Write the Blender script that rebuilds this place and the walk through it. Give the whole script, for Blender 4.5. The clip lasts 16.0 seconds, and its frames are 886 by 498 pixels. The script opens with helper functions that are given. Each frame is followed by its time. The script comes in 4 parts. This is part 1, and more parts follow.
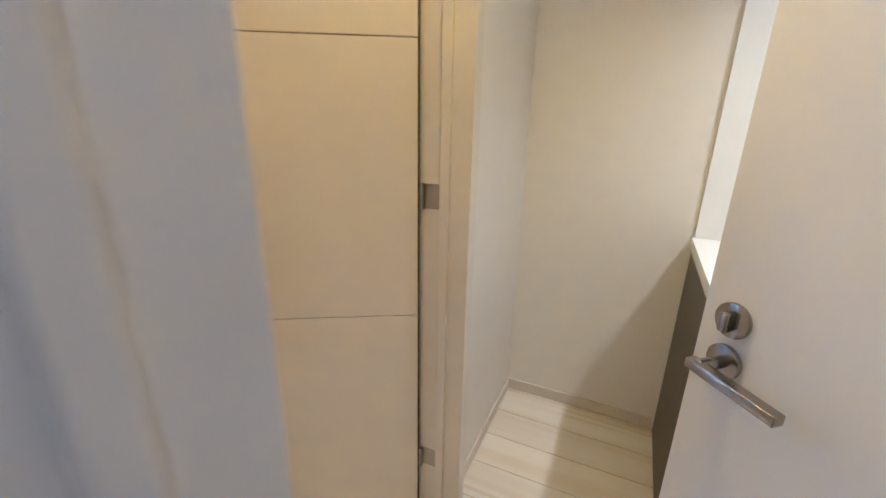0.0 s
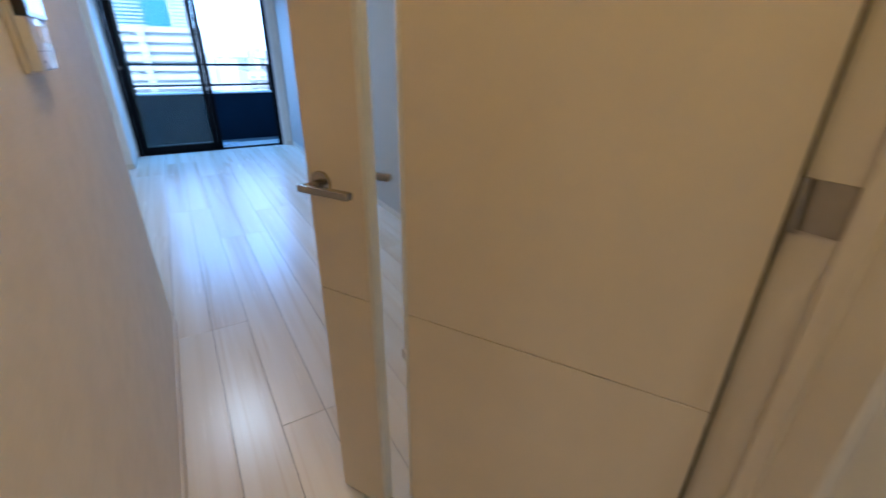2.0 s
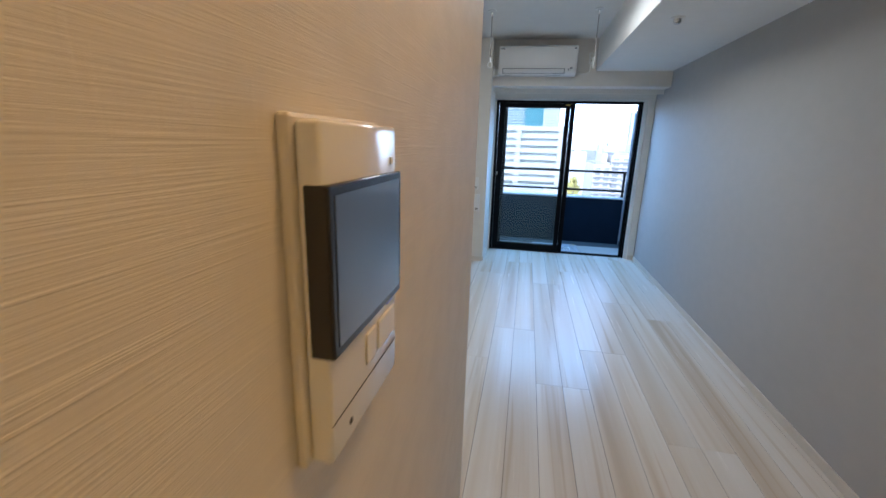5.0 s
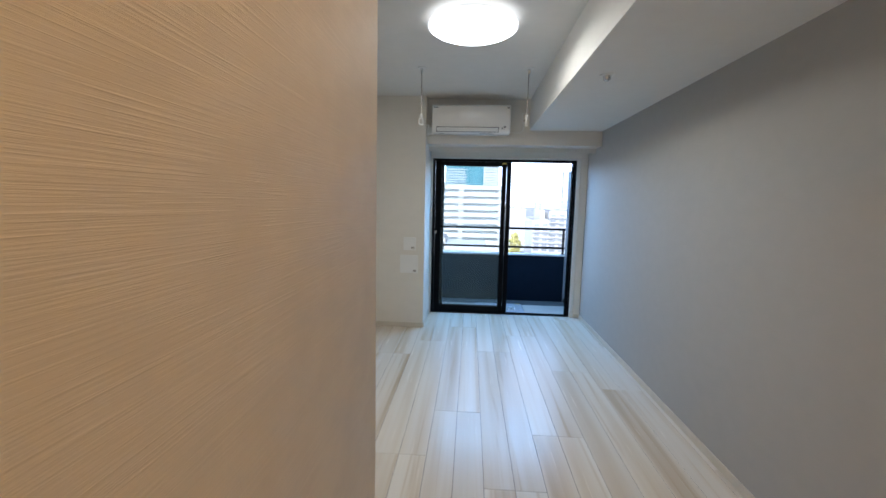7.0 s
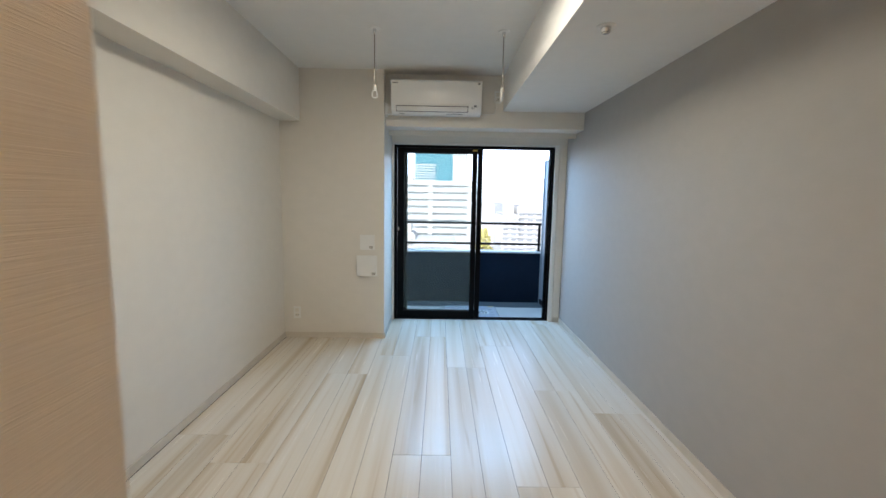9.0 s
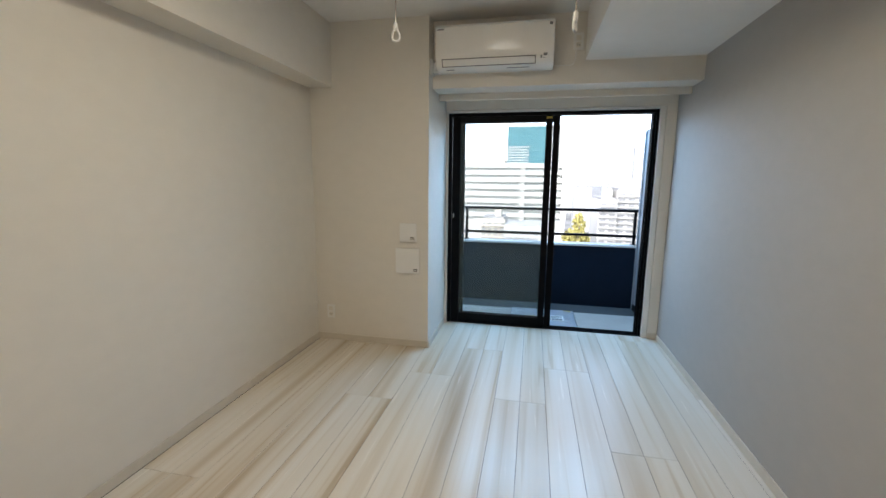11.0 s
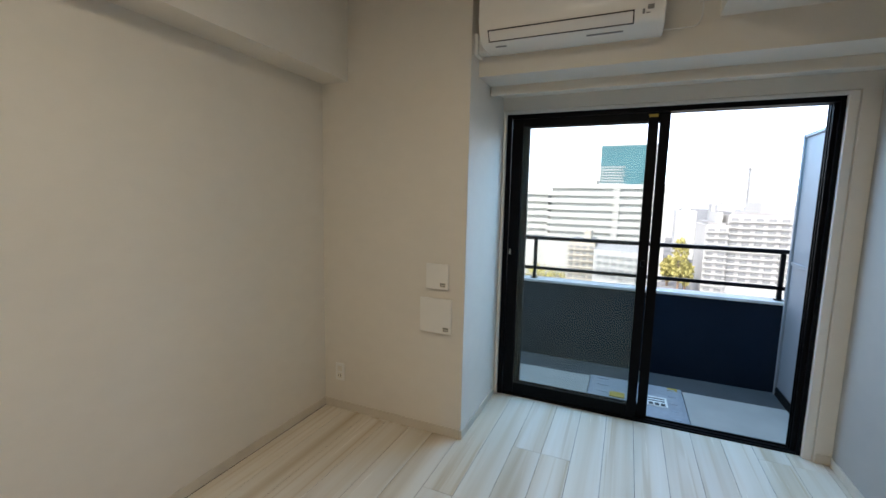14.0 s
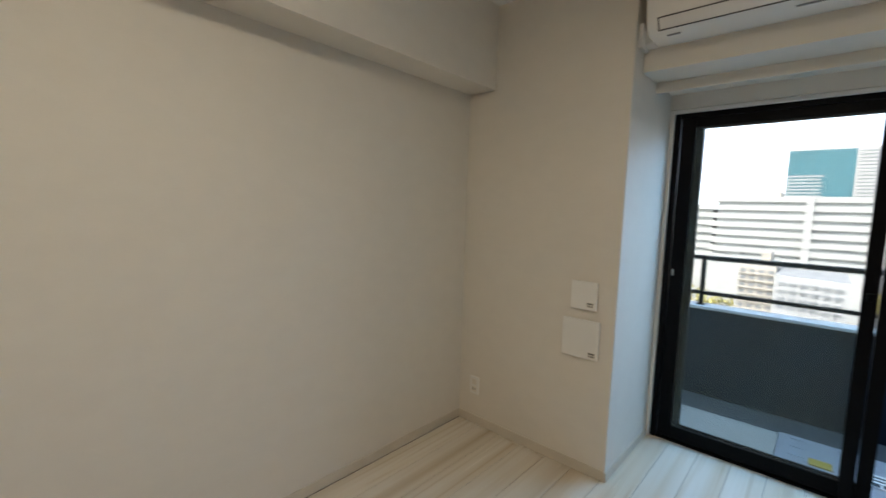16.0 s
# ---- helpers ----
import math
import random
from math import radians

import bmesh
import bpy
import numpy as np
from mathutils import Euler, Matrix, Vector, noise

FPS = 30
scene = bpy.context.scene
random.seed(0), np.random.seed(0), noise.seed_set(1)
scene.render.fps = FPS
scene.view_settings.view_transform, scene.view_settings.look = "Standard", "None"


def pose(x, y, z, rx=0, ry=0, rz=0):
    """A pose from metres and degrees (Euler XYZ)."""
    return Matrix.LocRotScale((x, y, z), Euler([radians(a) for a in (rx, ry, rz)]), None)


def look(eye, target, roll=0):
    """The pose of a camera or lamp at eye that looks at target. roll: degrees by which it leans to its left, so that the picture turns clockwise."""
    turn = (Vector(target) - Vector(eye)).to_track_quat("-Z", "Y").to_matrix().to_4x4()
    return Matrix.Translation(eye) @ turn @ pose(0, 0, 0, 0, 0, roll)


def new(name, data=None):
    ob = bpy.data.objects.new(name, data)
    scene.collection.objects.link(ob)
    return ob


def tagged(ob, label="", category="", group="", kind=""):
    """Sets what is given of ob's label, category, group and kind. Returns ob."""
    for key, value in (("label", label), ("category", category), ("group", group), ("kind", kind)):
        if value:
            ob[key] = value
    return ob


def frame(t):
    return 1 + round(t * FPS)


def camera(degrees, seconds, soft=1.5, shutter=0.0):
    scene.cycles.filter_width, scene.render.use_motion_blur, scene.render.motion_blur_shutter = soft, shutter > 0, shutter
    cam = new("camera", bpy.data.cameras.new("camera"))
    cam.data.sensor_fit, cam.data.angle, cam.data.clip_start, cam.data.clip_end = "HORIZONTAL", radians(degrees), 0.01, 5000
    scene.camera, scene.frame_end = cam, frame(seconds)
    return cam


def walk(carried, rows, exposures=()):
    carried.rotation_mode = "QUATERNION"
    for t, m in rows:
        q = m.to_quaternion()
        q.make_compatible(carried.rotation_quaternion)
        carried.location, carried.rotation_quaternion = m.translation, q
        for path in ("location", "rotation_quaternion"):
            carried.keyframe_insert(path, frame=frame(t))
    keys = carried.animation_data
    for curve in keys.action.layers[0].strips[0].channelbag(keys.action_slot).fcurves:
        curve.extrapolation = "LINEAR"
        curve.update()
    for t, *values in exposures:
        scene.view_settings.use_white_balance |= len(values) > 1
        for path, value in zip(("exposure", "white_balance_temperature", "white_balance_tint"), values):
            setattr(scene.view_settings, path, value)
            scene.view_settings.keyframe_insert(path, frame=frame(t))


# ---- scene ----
cam = camera(92.9, 16.0, 1.5, 0.4)
PATH = [
    (0, (-0.232, -0.019, 1.33), (1.497, 0.757, 0.69), 1.2),
    (0.2, (-0.159, -0.013, 1.306), (1.578, 0.721, 0.64), 1.2),
    (0.4, (-0.092, 0.016, 1.285), (1.634, 0.738, 0.578), 1.3),
    (0.5, (-0.063, 0.029, 1.279), (1.648, 0.766, 0.552), 1.3),
    (0.8, (-0.001, 0.061, 1.277), (1.646, 0.894, 0.507), 1.3),
    (1, (0.027, 0.097, 1.279), (1.61, 1.026, 0.485), 1.4),
    (1.5, (0.106, 0.18, 1.265), (1.406, 1.456, 0.438), 0.6),
    (2, (0.119, 0.301, 1.266), (1.074, 1.846, 0.43), 0.9),
    (2.5, (0.123, 0.484, 1.282), (0.701, 2.205, 0.442), 1.2),
    (3, (0.109, 0.657, 1.302), (0.324, 2.464, 0.473), 1.1),
    (3.5, (0.103, 0.797, 1.364), (0.007, 2.634, 0.578), 0.7),
    (4, (0.067, 0.92, 1.432), (-0.231, 2.768, 0.726), 1.1),
    (4.2, (0.055, 0.966, 1.447), (-0.3, 2.817, 0.778), 1.3),
    (6.3, (0.091, 1.401, 1.481), (-0.207, 3.361, 1.218), 1.3),
    (6.5, (0.104, 1.428, 1.478), (-0.146, 3.397, 1.23), 1.3),
    (7, (0.109, 1.573, 1.475), (-0.016, 3.557, 1.25), 1.3),
    (7.5, (0.137, 1.718, 1.46), (0.121, 3.708, 1.258), 1.3),
    (8, (0.135, 1.839, 1.445), (0.189, 3.828, 1.244), 1.2),
    (8.5, (0.125, 2.021, 1.423), (0.188, 4.009, 1.209), 1.2),
    (9, (0.138, 2.202, 1.435), (0.155, 4.187, 1.193), 1.0),
    (9.2, (0.189, 2.28, 1.419), (0.168, 4.264, 1.17), 1.3),
    (11.3, (0.41, 3.188, 1.404), (-0.04, 5.109, 1.074), 0.8),
    (11.5, (0.405, 3.272, 1.398), (-0.067, 5.187, 1.067), 1.1),
    (12, (0.378, 3.505, 1.41), (-0.146, 5.407, 1.085), 1.1),
    (12.5, (0.393, 3.686, 1.424), (-0.194, 5.573, 1.115), 1.2),
    (13, (0.444, 3.853, 1.435), (-0.205, 5.723, 1.149), 1.2),
    (13.5, (0.421, 4.019, 1.433), (-0.298, 5.866, 1.168), 1.2),
    (14, (0.421, 4.132, 1.437), (-0.372, 5.953, 1.199), 1.3),
    (14.5, (0.417, 4.172, 1.44), (-0.445, 5.963, 1.222), 1.4),
    (15, (0.408, 4.184, 1.442), (-0.551, 5.927, 1.24), 1.5),
    (15.5, (0.392, 4.206, 1.44), (-0.731, 5.85, 1.243), 1.6),
    (16, (0.341, 4.211, 1.421), (-0.995, 5.686, 1.226), 1.8),
]
EXPOSURES = [
    (0.0, 2.85, 3850, 9), (0.5, 2.55, 3850, 9), (1.0, 2.35, 4050, 9), (1.5, 2.15, 4200, 9), (2.2, 2.0, 4250, 9), (3.0, 1.95, 4400, 9), (4.2, 1.85, 4800, 9),
    (6.5, 1.85, 5300, 9), (8.0, 1.95, 5700, 9), (9.0, 2.05, 6000, 9), (12.0, 1.75, 6500, 10), (16.0, 1.6, 6600, 10),
]
walk(cam, [(r[0], look(*r[1:])) for r in PATH], EXPOSURES)

# ---- world, sun, lamps ----
SUN_EL, SUN_AZ = radians(42), radians(205)   # azimuth measured from +y, clockwise seen from above
world = bpy.data.worlds.new("sky")
scene.world = world
world.use_nodes = True
wn = world.node_tree.nodes
sky = wn.new("ShaderNodeTexSky")
sky.sky_type, sky.sun_disc = "NISHITA", False
sky.sun_elevation, sky.sun_rotation = SUN_EL, SUN_AZ
sky.air_density, sky.dust_density, sky.ozone_density = 0.5, 1.5, 0.3
wn["Background"].inputs[1].default_value = 0.15
haze = wn.new("ShaderNodeHueSaturation")
haze.inputs["Saturation"].default_value, haze.inputs["Value"].default_value = 0.65, 2.4
world.node_tree.links.new(sky.outputs[0], haze.inputs["Color"])
world.node_tree.links.new(haze.outputs[0], wn["Background"].inputs[0])


def lamp(name, kind, m, energy, colour, **values):
    data = bpy.data.lights.new(name, kind)
    data.energy, data.color = energy, colour
    if "size" in values:
        data.shape, data.size = "DISK", values["size"]
    if "radius" in values:
        data.shadow_soft_size = values["radius"]
    if "angle" in values:
        data.angle = values["angle"]
    ob = new(name, data)
    ob.matrix_world = m
    return ob


SUN_DIR = Vector((math.sin(SUN_AZ) * math.cos(SUN_EL), math.cos(SUN_AZ) * math.cos(SUN_EL), math.sin(SUN_EL)))
lamp("sun", "SUN", look(SUN_DIR * 60, (0, 0, 0)), 2.0, (1.0, 0.95, 0.88), angle=radians(0.5))
NEUTRAL = (1.0, 0.88, 0.68)


def spot(name, eye, watts, colour, degrees, radius=0.045, blend=0.7):
    ob = lamp(name, "SPOT", look(eye, (eye[0], eye[1], 0)), watts, colour, radius=radius)
    ob.data.spot_size, ob.data.spot_blend = radians(degrees), blend
    return ob


spot("hall_light", (0.42, 0.14, 2.40), 7.6, (1.0, 0.50, 0.05), 140)
spot("entry_light", (0.40, 1.61, 2.61), 10.0, (1.0, 0.50, 0.14), 146, 0.045, 0.4)
spot("washroom_light", (1.02, -0.86, 2.40), 17.0, (1.0, 0.68, 0.36), 112)
spot("toilet_light", (-0.80, -0.55, 2.40), 2.2, (1.0, 0.74, 0.50), 130, 0.045, 0.5)
lamp("room_light", "AREA", look((0.09, 4.40, 2.515), (0.09, 4.40, 0)), 5.0, NEUTRAL, size=0.50)
# blue area lamp added outside, hidden by the lintel, in place of sky light
sky_fill = lamp("window_sky_fill", "AREA", look((0.52, 7.86, 2.44), (0.52, 5.6, 0.2)), 20.0, (0.26, 0.60, 1.0), size=0.9)
sky_fill.data.shape, sky_fill.data.size, sky_fill.data.size_y = "RECTANGLE", 1.9, 0.75

# ---- materials ----
def material(name, colour, rough=0.5, metal=0.0, **kw):
    m = bpy.data.materials.new(name)
    m.use_nodes = True
    b = m.node_tree.nodes["Principled BSDF"]
    b.inputs["Base Color"].default_value = (*colour, 1)
    b.inputs["Roughness"].default_value = rough
    b.inputs["Metallic"].default_value = metal
    for key, value in kw.items():
        b.inputs[key.replace("_", " ")].default_value = value
    return m


def node(m, kind, **inputs):
    n = m.node_tree.nodes.new(kind)
    for key, value in inputs.items():
        n.inputs[key.replace("_", " ")].default_value = value
    return n


def wire(m, a, b):
    m.node_tree.links.new(a, b)


def ramp(m, source, stops):
    r = m.node_tree.nodes.new("ShaderNodeValToRGB")
    while len(r.color_ramp.elements) < len(stops):
        r.color_ramp.elements.new(0.5)
    for e, (at, colour) in zip(r.color_ramp.elements, stops):
        e.position, e.color = at, (*colour, 1)
    wire(m, source, r.inputs[0])
    return r.outputs[0]


def bump(m, height, strength, distance):
    n = node(m, "ShaderNodeBump", Strength=strength, Distance=distance)
    wire(m, height, n.inputs["Height"])
    wire(m, n.outputs[0], m.node_tree.nodes["Principled BSDF"].inputs["Normal"])


def scaled(m, source, scale):
    n = m.node_tree.nodes.new("ShaderNodeMapping")
    n.inputs["Scale"].default_value = scale
    wire(m, source, n.inputs[0])
    return n.outputs[0]


def mottled(name, colour, rough, amount=0.06, scale=6.0, grain=180.0, relief=0.0, metal=0.0, **kw):
    """Plain finish with broad mottling and fine grain."""
    m = material(name, colour, rough, metal, **kw)
    tc = m.node_tree.nodes.new("ShaderNodeTexCoord")
    big = node(m, "ShaderNodeTexNoise", Scale=scale, Detail=4.0)
    wire(m, tc.outputs["Object"], big.inputs["Vector"])
    low = tuple(c * (1 - amount) for c in colour)
    high = tuple(min(1, c * (1 + amount)) for c in colour)
    wire(m, ramp(m, big.outputs[0], [(0.3, low), (0.7, high)]), m.node_tree.nodes["Principled BSDF"].inputs["Base Color"])
    if relief:
        fine = node(m, "ShaderNodeTexNoise", Scale=grain, Detail=2.0)
        wire(m, tc.outputs["Object"], fine.inputs["Vector"])
        bump(m, fine.outputs[0], relief, 0.002)
    return m


def math_node(m, operation, a, b, c=None):
    """A maths node fed by sockets or plain numbers."""
    n = m.node_tree.nodes.new("ShaderNodeMath")
    n.operation = operation
    for i, v in enumerate((a, b, c)):
        if v is None:
            continue
        if isinstance(v, (int, float)):
            n.inputs[i].default_value = v
        else:
            wire(m, v, n.inputs[i])
    return n.outputs[0]


def spread(m, source, low, high, to_low=0.0, to_high=1.0):
    n = m.node_tree.nodes.new("ShaderNodeMapRange")
    for i, v in enumerate((low, high, to_low, to_high)):
        n.inputs[i + 1].default_value = v
    wire(m, source, n.inputs[0])
    return n.outputs[0]


def wallpaper(name, colour, relief=0.25, contrast=0.035, raised=0.0):
    """Woven vinyl wallpaper: short level threads over a finer upright weave, with a broad faint mottle; raised: stray proud threads."""
    m = material(name, colour, 0.62)
    tc = m.node_tree.nodes.new("ShaderNodeTexCoord").outputs["Object"]

    def field(scale, detail=2.0, rough=0.5):
        n = node(m, "ShaderNodeTexNoise", Scale=1.0, Detail=detail, Roughness=rough)
        wire(m, scaled(m, tc, scale), n.inputs["Vector"])
        return n.outputs[0]

    level, upright = field((12, 12, 640), 3.0, 0.6), field((460, 460, 30))
    patch, broad = field((9, 9, 14)), field((1.7, 1.7, 1.7), 3.0)
    threads = math_node(m, "MULTIPLY", level, spread(m, patch, 0.35, 0.7, 0.35, 1.0))
    height = math_node(m, "MULTIPLY_ADD", upright, 0.16, threads)
    if raised:
        proud = spread(m, field((5, 5, 420), 1.0), 0.58, 0.70)
        proud = math_node(m, "MULTIPLY", proud, spread(m, field((5, 5, 9)), 0.42, 0.58))
        cross = math_node(m, "MULTIPLY", spread(m, field((230, 230, 11), 1.0), 0.66, 0.74), spread(m, field((6, 6, 5)), 0.5, 0.62))
        height = math_node(m, "MULTIPLY_ADD", proud, raised, height)
        height = math_node(m, "MULTIPLY_ADD", cross, raised * 0.35, height)
    tone = math_node(m, "MULTIPLY_ADD", broad, 0.30, height)
    low, high = tuple(c * (1 - contrast * 1.6) for c in colour), tuple(min(1, c * (1 + contrast)) for c in colour)
    wire(m, ramp(m, tone, [(0.36, low), (0.72, high)]), m.node_tree.nodes["Principled BSDF"].inputs["Base Color"])
    bump(m, height, relief, 0.0018)
    return m


def plank_material():
    """Bleached maple print: pale boards with brown streaks along the grain, another cut on every board."""
    m = material("bleached_wood", (0.7, 0.65, 0.56), 0.28)
    bsdf = m.node_tree.nodes["Principled BSDF"]
    tc = m.node_tree.nodes.new("ShaderNodeTexCoord")
    info = m.node_tree.nodes.new("ShaderNodeObjectInfo")
    shift = m.node_tree.nodes.new("ShaderNodeVectorMath")
    shift.operation = "SCALE"
    shift.inputs[0].default_value = (37.0, 91.0, 13.0)
    wire(m, info.outputs["Random"], shift.inputs["Scale"])
    add = m.node_tree.nodes.new("ShaderNodeVectorMath")
    wire(m, tc.outputs["Object"], add.inputs[0])
    wire(m, shift.outputs[0], add.inputs[1])
    streak = node(m, "ShaderNodeTexNoise", Scale=1.0, Detail=1.5, Roughness=0.45, Distortion=0.3)
    wire(m, scaled(m, add.outputs[0], (9.0, 0.24, 1.0)), streak.inputs["Vector"])
    fibre = node(m, "ShaderNodeTexNoise", Scale=1.0, Detail=4.0, Roughness=0.6)
    wire(m, scaled(m, add.outputs[0], (70.0, 1.6, 1.0)), fibre.inputs["Vector"])
    broad = ramp(m, streak.outputs[0], [(0.28, (0.53, 0.44, 0.32)), (0.40, (0.66, 0.585, 0.47)), (0.52, (0.715, 0.66, 0.565)), (0.72, (0.75, 0.71, 0.635))])
    fine = ramp(m, fibre.outputs[0], [(0.33, (0.982, 0.978, 0.972)), (0.6, (1, 1, 1))])
    figure = node(m, "ShaderNodeTexNoise", Scale=1.0, Detail=2.0, Roughness=0.5, Distortion=0.9)
    wire(m, scaled(m, add.outputs[0], (24.0, 0.55, 1.0)), figure.inputs["Vector"])
    lines = ramp(m, figure.outputs[0], [(0.30, (0.87, 0.82, 0.75)), (0.40, (0.98, 0.965, 0.945)), (0.50, (1, 1, 1))])
    drawn = m.node_tree.nodes.new("ShaderNodeMix")
    drawn.data_type, drawn.blend_type = "RGBA", "MULTIPLY"
    drawn.inputs["Factor"].default_value = 1.0
    wire(m, broad, drawn.inputs[6])
    wire(m, lines, drawn.inputs[7])
    mult = m.node_tree.nodes.new("ShaderNodeMix")
    mult.data_type, mult.blend_type = "RGBA", "MULTIPLY"
    mult.inputs["Factor"].default_value = 1.0
    wire(m, drawn.outputs[2], mult.inputs[6])
    wire(m, fine, mult.inputs[7])
    tone = m.node_tree.nodes.new("ShaderNodeHueSaturation")
    span = m.node_tree.nodes.new("ShaderNodeMapRange")
    span.inputs[3].default_value, span.inputs[4].default_value = 0.93, 1.03
    wire(m, info.outputs["Random"], span.inputs[0])
    wire(m, span.outputs[0], tone.inputs["Value"])
    wire(m, mult.outputs[2], tone.inputs["Color"])
    wire(m, tone.outputs[0], bsdf.inputs["Base Color"])
    rough = node(m, "ShaderNodeMapRange")
    rough.inputs[3].default_value, rough.inputs[4].default_value = 0.24, 0.29
    wire(m, fibre.outputs[0], rough.inputs[0])
    wire(m, rough.outputs[0], bsdf.inputs["Roughness"])
    bump(m, fibre.outputs[0], 0.02, 0.0004)
    return m


def glass(name, tint=(1, 1, 1), sheen=1.0, veil=0.0):
    """A thin clear pane: straight-through light, a mirror gloss that grows towards grazing, and a pale veil painted for
    the room's reflection.
    """
    m = bpy.data.materials.new(name)
    m.use_nodes = True
    out = m.node_tree.nodes["Material Output"]
    m.node_tree.nodes.remove(m.node_tree.nodes["Principled BSDF"])
    clear = m.node_tree.nodes.new("ShaderNodeBsdfTransparent")
    clear.inputs[0].default_value = (*tint, 1)
    gloss = m.node_tree.nodes.new("ShaderNodeBsdfGlossy")
    gloss.inputs["Roughness"].default_value = 0.0
    facing = m.node_tree.nodes.new("ShaderNodeLayerWeight")
    steep = m.node_tree.nodes.new("ShaderNodeMath")
    steep.operation, steep.inputs[1].default_value = "POWER", 5.0
    wire(m, facing.outputs["Facing"], steep.inputs[0])
    edge = m.node_tree.nodes.new("ShaderNodeMath")
    edge.operation, edge.inputs[1].default_value, edge.inputs[2].default_value = "MULTIPLY_ADD", 0.8 * sheen, 0.035 * sheen
    wire(m, steep.outputs[0], edge.inputs[0])
    mix = m.node_tree.nodes.new("ShaderNodeMixShader")
    wire(m, edge.outputs[0], mix.inputs[0])
    # diffuse film stands in for the lit room mirrored in the pane, with less noise
    film = m.node_tree.nodes.new("ShaderNodeBsdfDiffuse")
    film.inputs[0].default_value = (0.60, 0.74, 0.74, 1)
    veiled = m.node_tree.nodes.new("ShaderNodeMixShader")
    veiled.inputs[0].default_value = veil
    wire(m, clear.outputs[0], veiled.inputs[1])
    wire(m, film.outputs[0], veiled.inputs[2])
    wire(m, veiled.outputs[0], mix.inputs[1])
    wire(m, gloss.outputs[0], mix.inputs[2])
    wire(m, mix.outputs[0], out.inputs[0])
    return m


def glow(name, colour, strength):
    m = bpy.data.materials.new(name)
    m.use_nodes = True
    b = m.node_tree.nodes["Principled BSDF"]
    b.inputs["Base Color"].default_value = (0.85, 0.85, 0.83, 1)
    b.inputs["Emission Color"].default_value = (*colour, 1)
    b.inputs["Emission Strength"].default_value = strength
    return m


PAPER = wallpaper("ivory_wallpaper", (0.74, 0.70, 0.63), 0.16, 0.011)
HALL_PAPER = wallpaper("ivory_grasscloth_wallpaper", (0.74, 0.70, 0.63), 0.42, 0.030, 0.32)
GREY_PAPER = wallpaper("grey_wallpaper", (0.40, 0.385, 0.36), 0.16, 0.014)
CEILING = wallpaper("ceiling_paper", (0.78, 0.76, 0.72), 0.10, 0.009)
PLANK = plank_material()
SUBFLOOR = mottled("dark_joint", (0.05, 0.042, 0.035), 0.9)
SKIRT = mottled("skirting_sheet", (0.62, 0.565, 0.48), 0.45, 0.05, 9, 200, 0.08)
DOOR = mottled("door_sheet", (0.69, 0.615, 0.49), 0.42, 0.025, 5, 260, 0.10)
DOOR_B = mottled("white_door_sheet", (0.78, 0.76, 0.73), 0.4, 0.02, 5, 260, 0.08)
FRAME = mottled("frame_sheet", (0.70, 0.64, 0.54), 0.45, 0.03, 7, 200, 0.08)
TRIM = mottled("white_trim", (0.78, 0.76, 0.72), 0.45, 0.02)
DARKGAP = mottled("dark_gap", (0.035, 0.03, 0.026), 0.8)
STEEL = mottled("satin_nickel", (0.36, 0.335, 0.30), 0.24, 0.05, 30, 300, 0.03, 1.0)
HINGE = mottled("hinge_metal", (0.42, 0.39, 0.35), 0.4, 0.05, 30, 300, 0.02, 1.0)
BLACK = mottled("black_aluminium", (0.004, 0.004, 0.005), 0.45, 0.15, 12, 200, 0.03, 0.0, Specular_IOR_Level=0.08)
RUBBER = mottled("black_gasket", (0.01, 0.01, 0.011), 0.7)
GLASS = glass("clear_glass", (0.97, 0.985, 0.98))
TINT = glass("window_glass", (0.95, 0.965, 0.96), 0.05, 0.05)
PLAIN = glass("outer_window_glass", (0.955, 0.965, 0.96), 0.0)
WHITE = mottled("white_plastic", (0.80, 0.79, 0.76), 0.35, 0.02)
AC_WHITE = mottled("satin_white_casing", (0.86, 0.845, 0.81), 0.2, 0.015)
COOL_WHITE = mottled("cool_white_laminate", (0.76, 0.80, 0.86), 0.3, 0.02)
WHITE_GLOSS = mottled("glossy_white_plastic", (0.80, 0.79, 0.77), 0.12, 0.02)
CREAM = mottled("cream_plastic", (0.74, 0.70, 0.62), 0.4, 0.03)
SCREEN = mottled("dark_screen", (0.03, 0.034, 0.036), 0.3, 0.1, Specular_IOR_Level=1.0, Coat_Weight=1.0, Coat_Roughness=0.26, Coat_IOR=2.0)
BEZEL = mottled("black_bezel", (0.008, 0.008, 0.009), 0.25, 0.1, Specular_IOR_Level=0.8)
GREYPRINT = mottled("grey_print", (0.22, 0.22, 0.22), 0.6)
SLOT = mottled("dark_slot", (0.05, 0.05, 0.05), 0.7)
DIFFUSER = glow("lamp_diffuser", (1.0, 0.94, 0.86), 1.4)
RIM = glow("lamp_rim", (1.0, 0.94, 0.86), 0.35)
BULB = glow("warm_bulb", (1.0, 0.75, 0.48), 8.0)
BROWN = mottled("dark_brown_panel", (0.055, 0.042, 0.032), 0.4, 0.12, 20, 220, 0.08)
COUNTER = mottled("white_counter", (0.82, 0.82, 0.81), 0.15, 0.01)
BASIN = mottled("basin_resin", (0.80, 0.80, 0.79), 0.1, 0.01)
SPLASH = mottled("white_panel", (0.80, 0.80, 0.79), 0.25, 0.015)
CHROME = material("chrome", (0.75, 0.75, 0.76), 0.08, 1.0)
CONCRETE = mottled("pale_balcony_sheet", (0.36, 0.345, 0.32), 0.75, 0.06, 4, 120, 0.3)
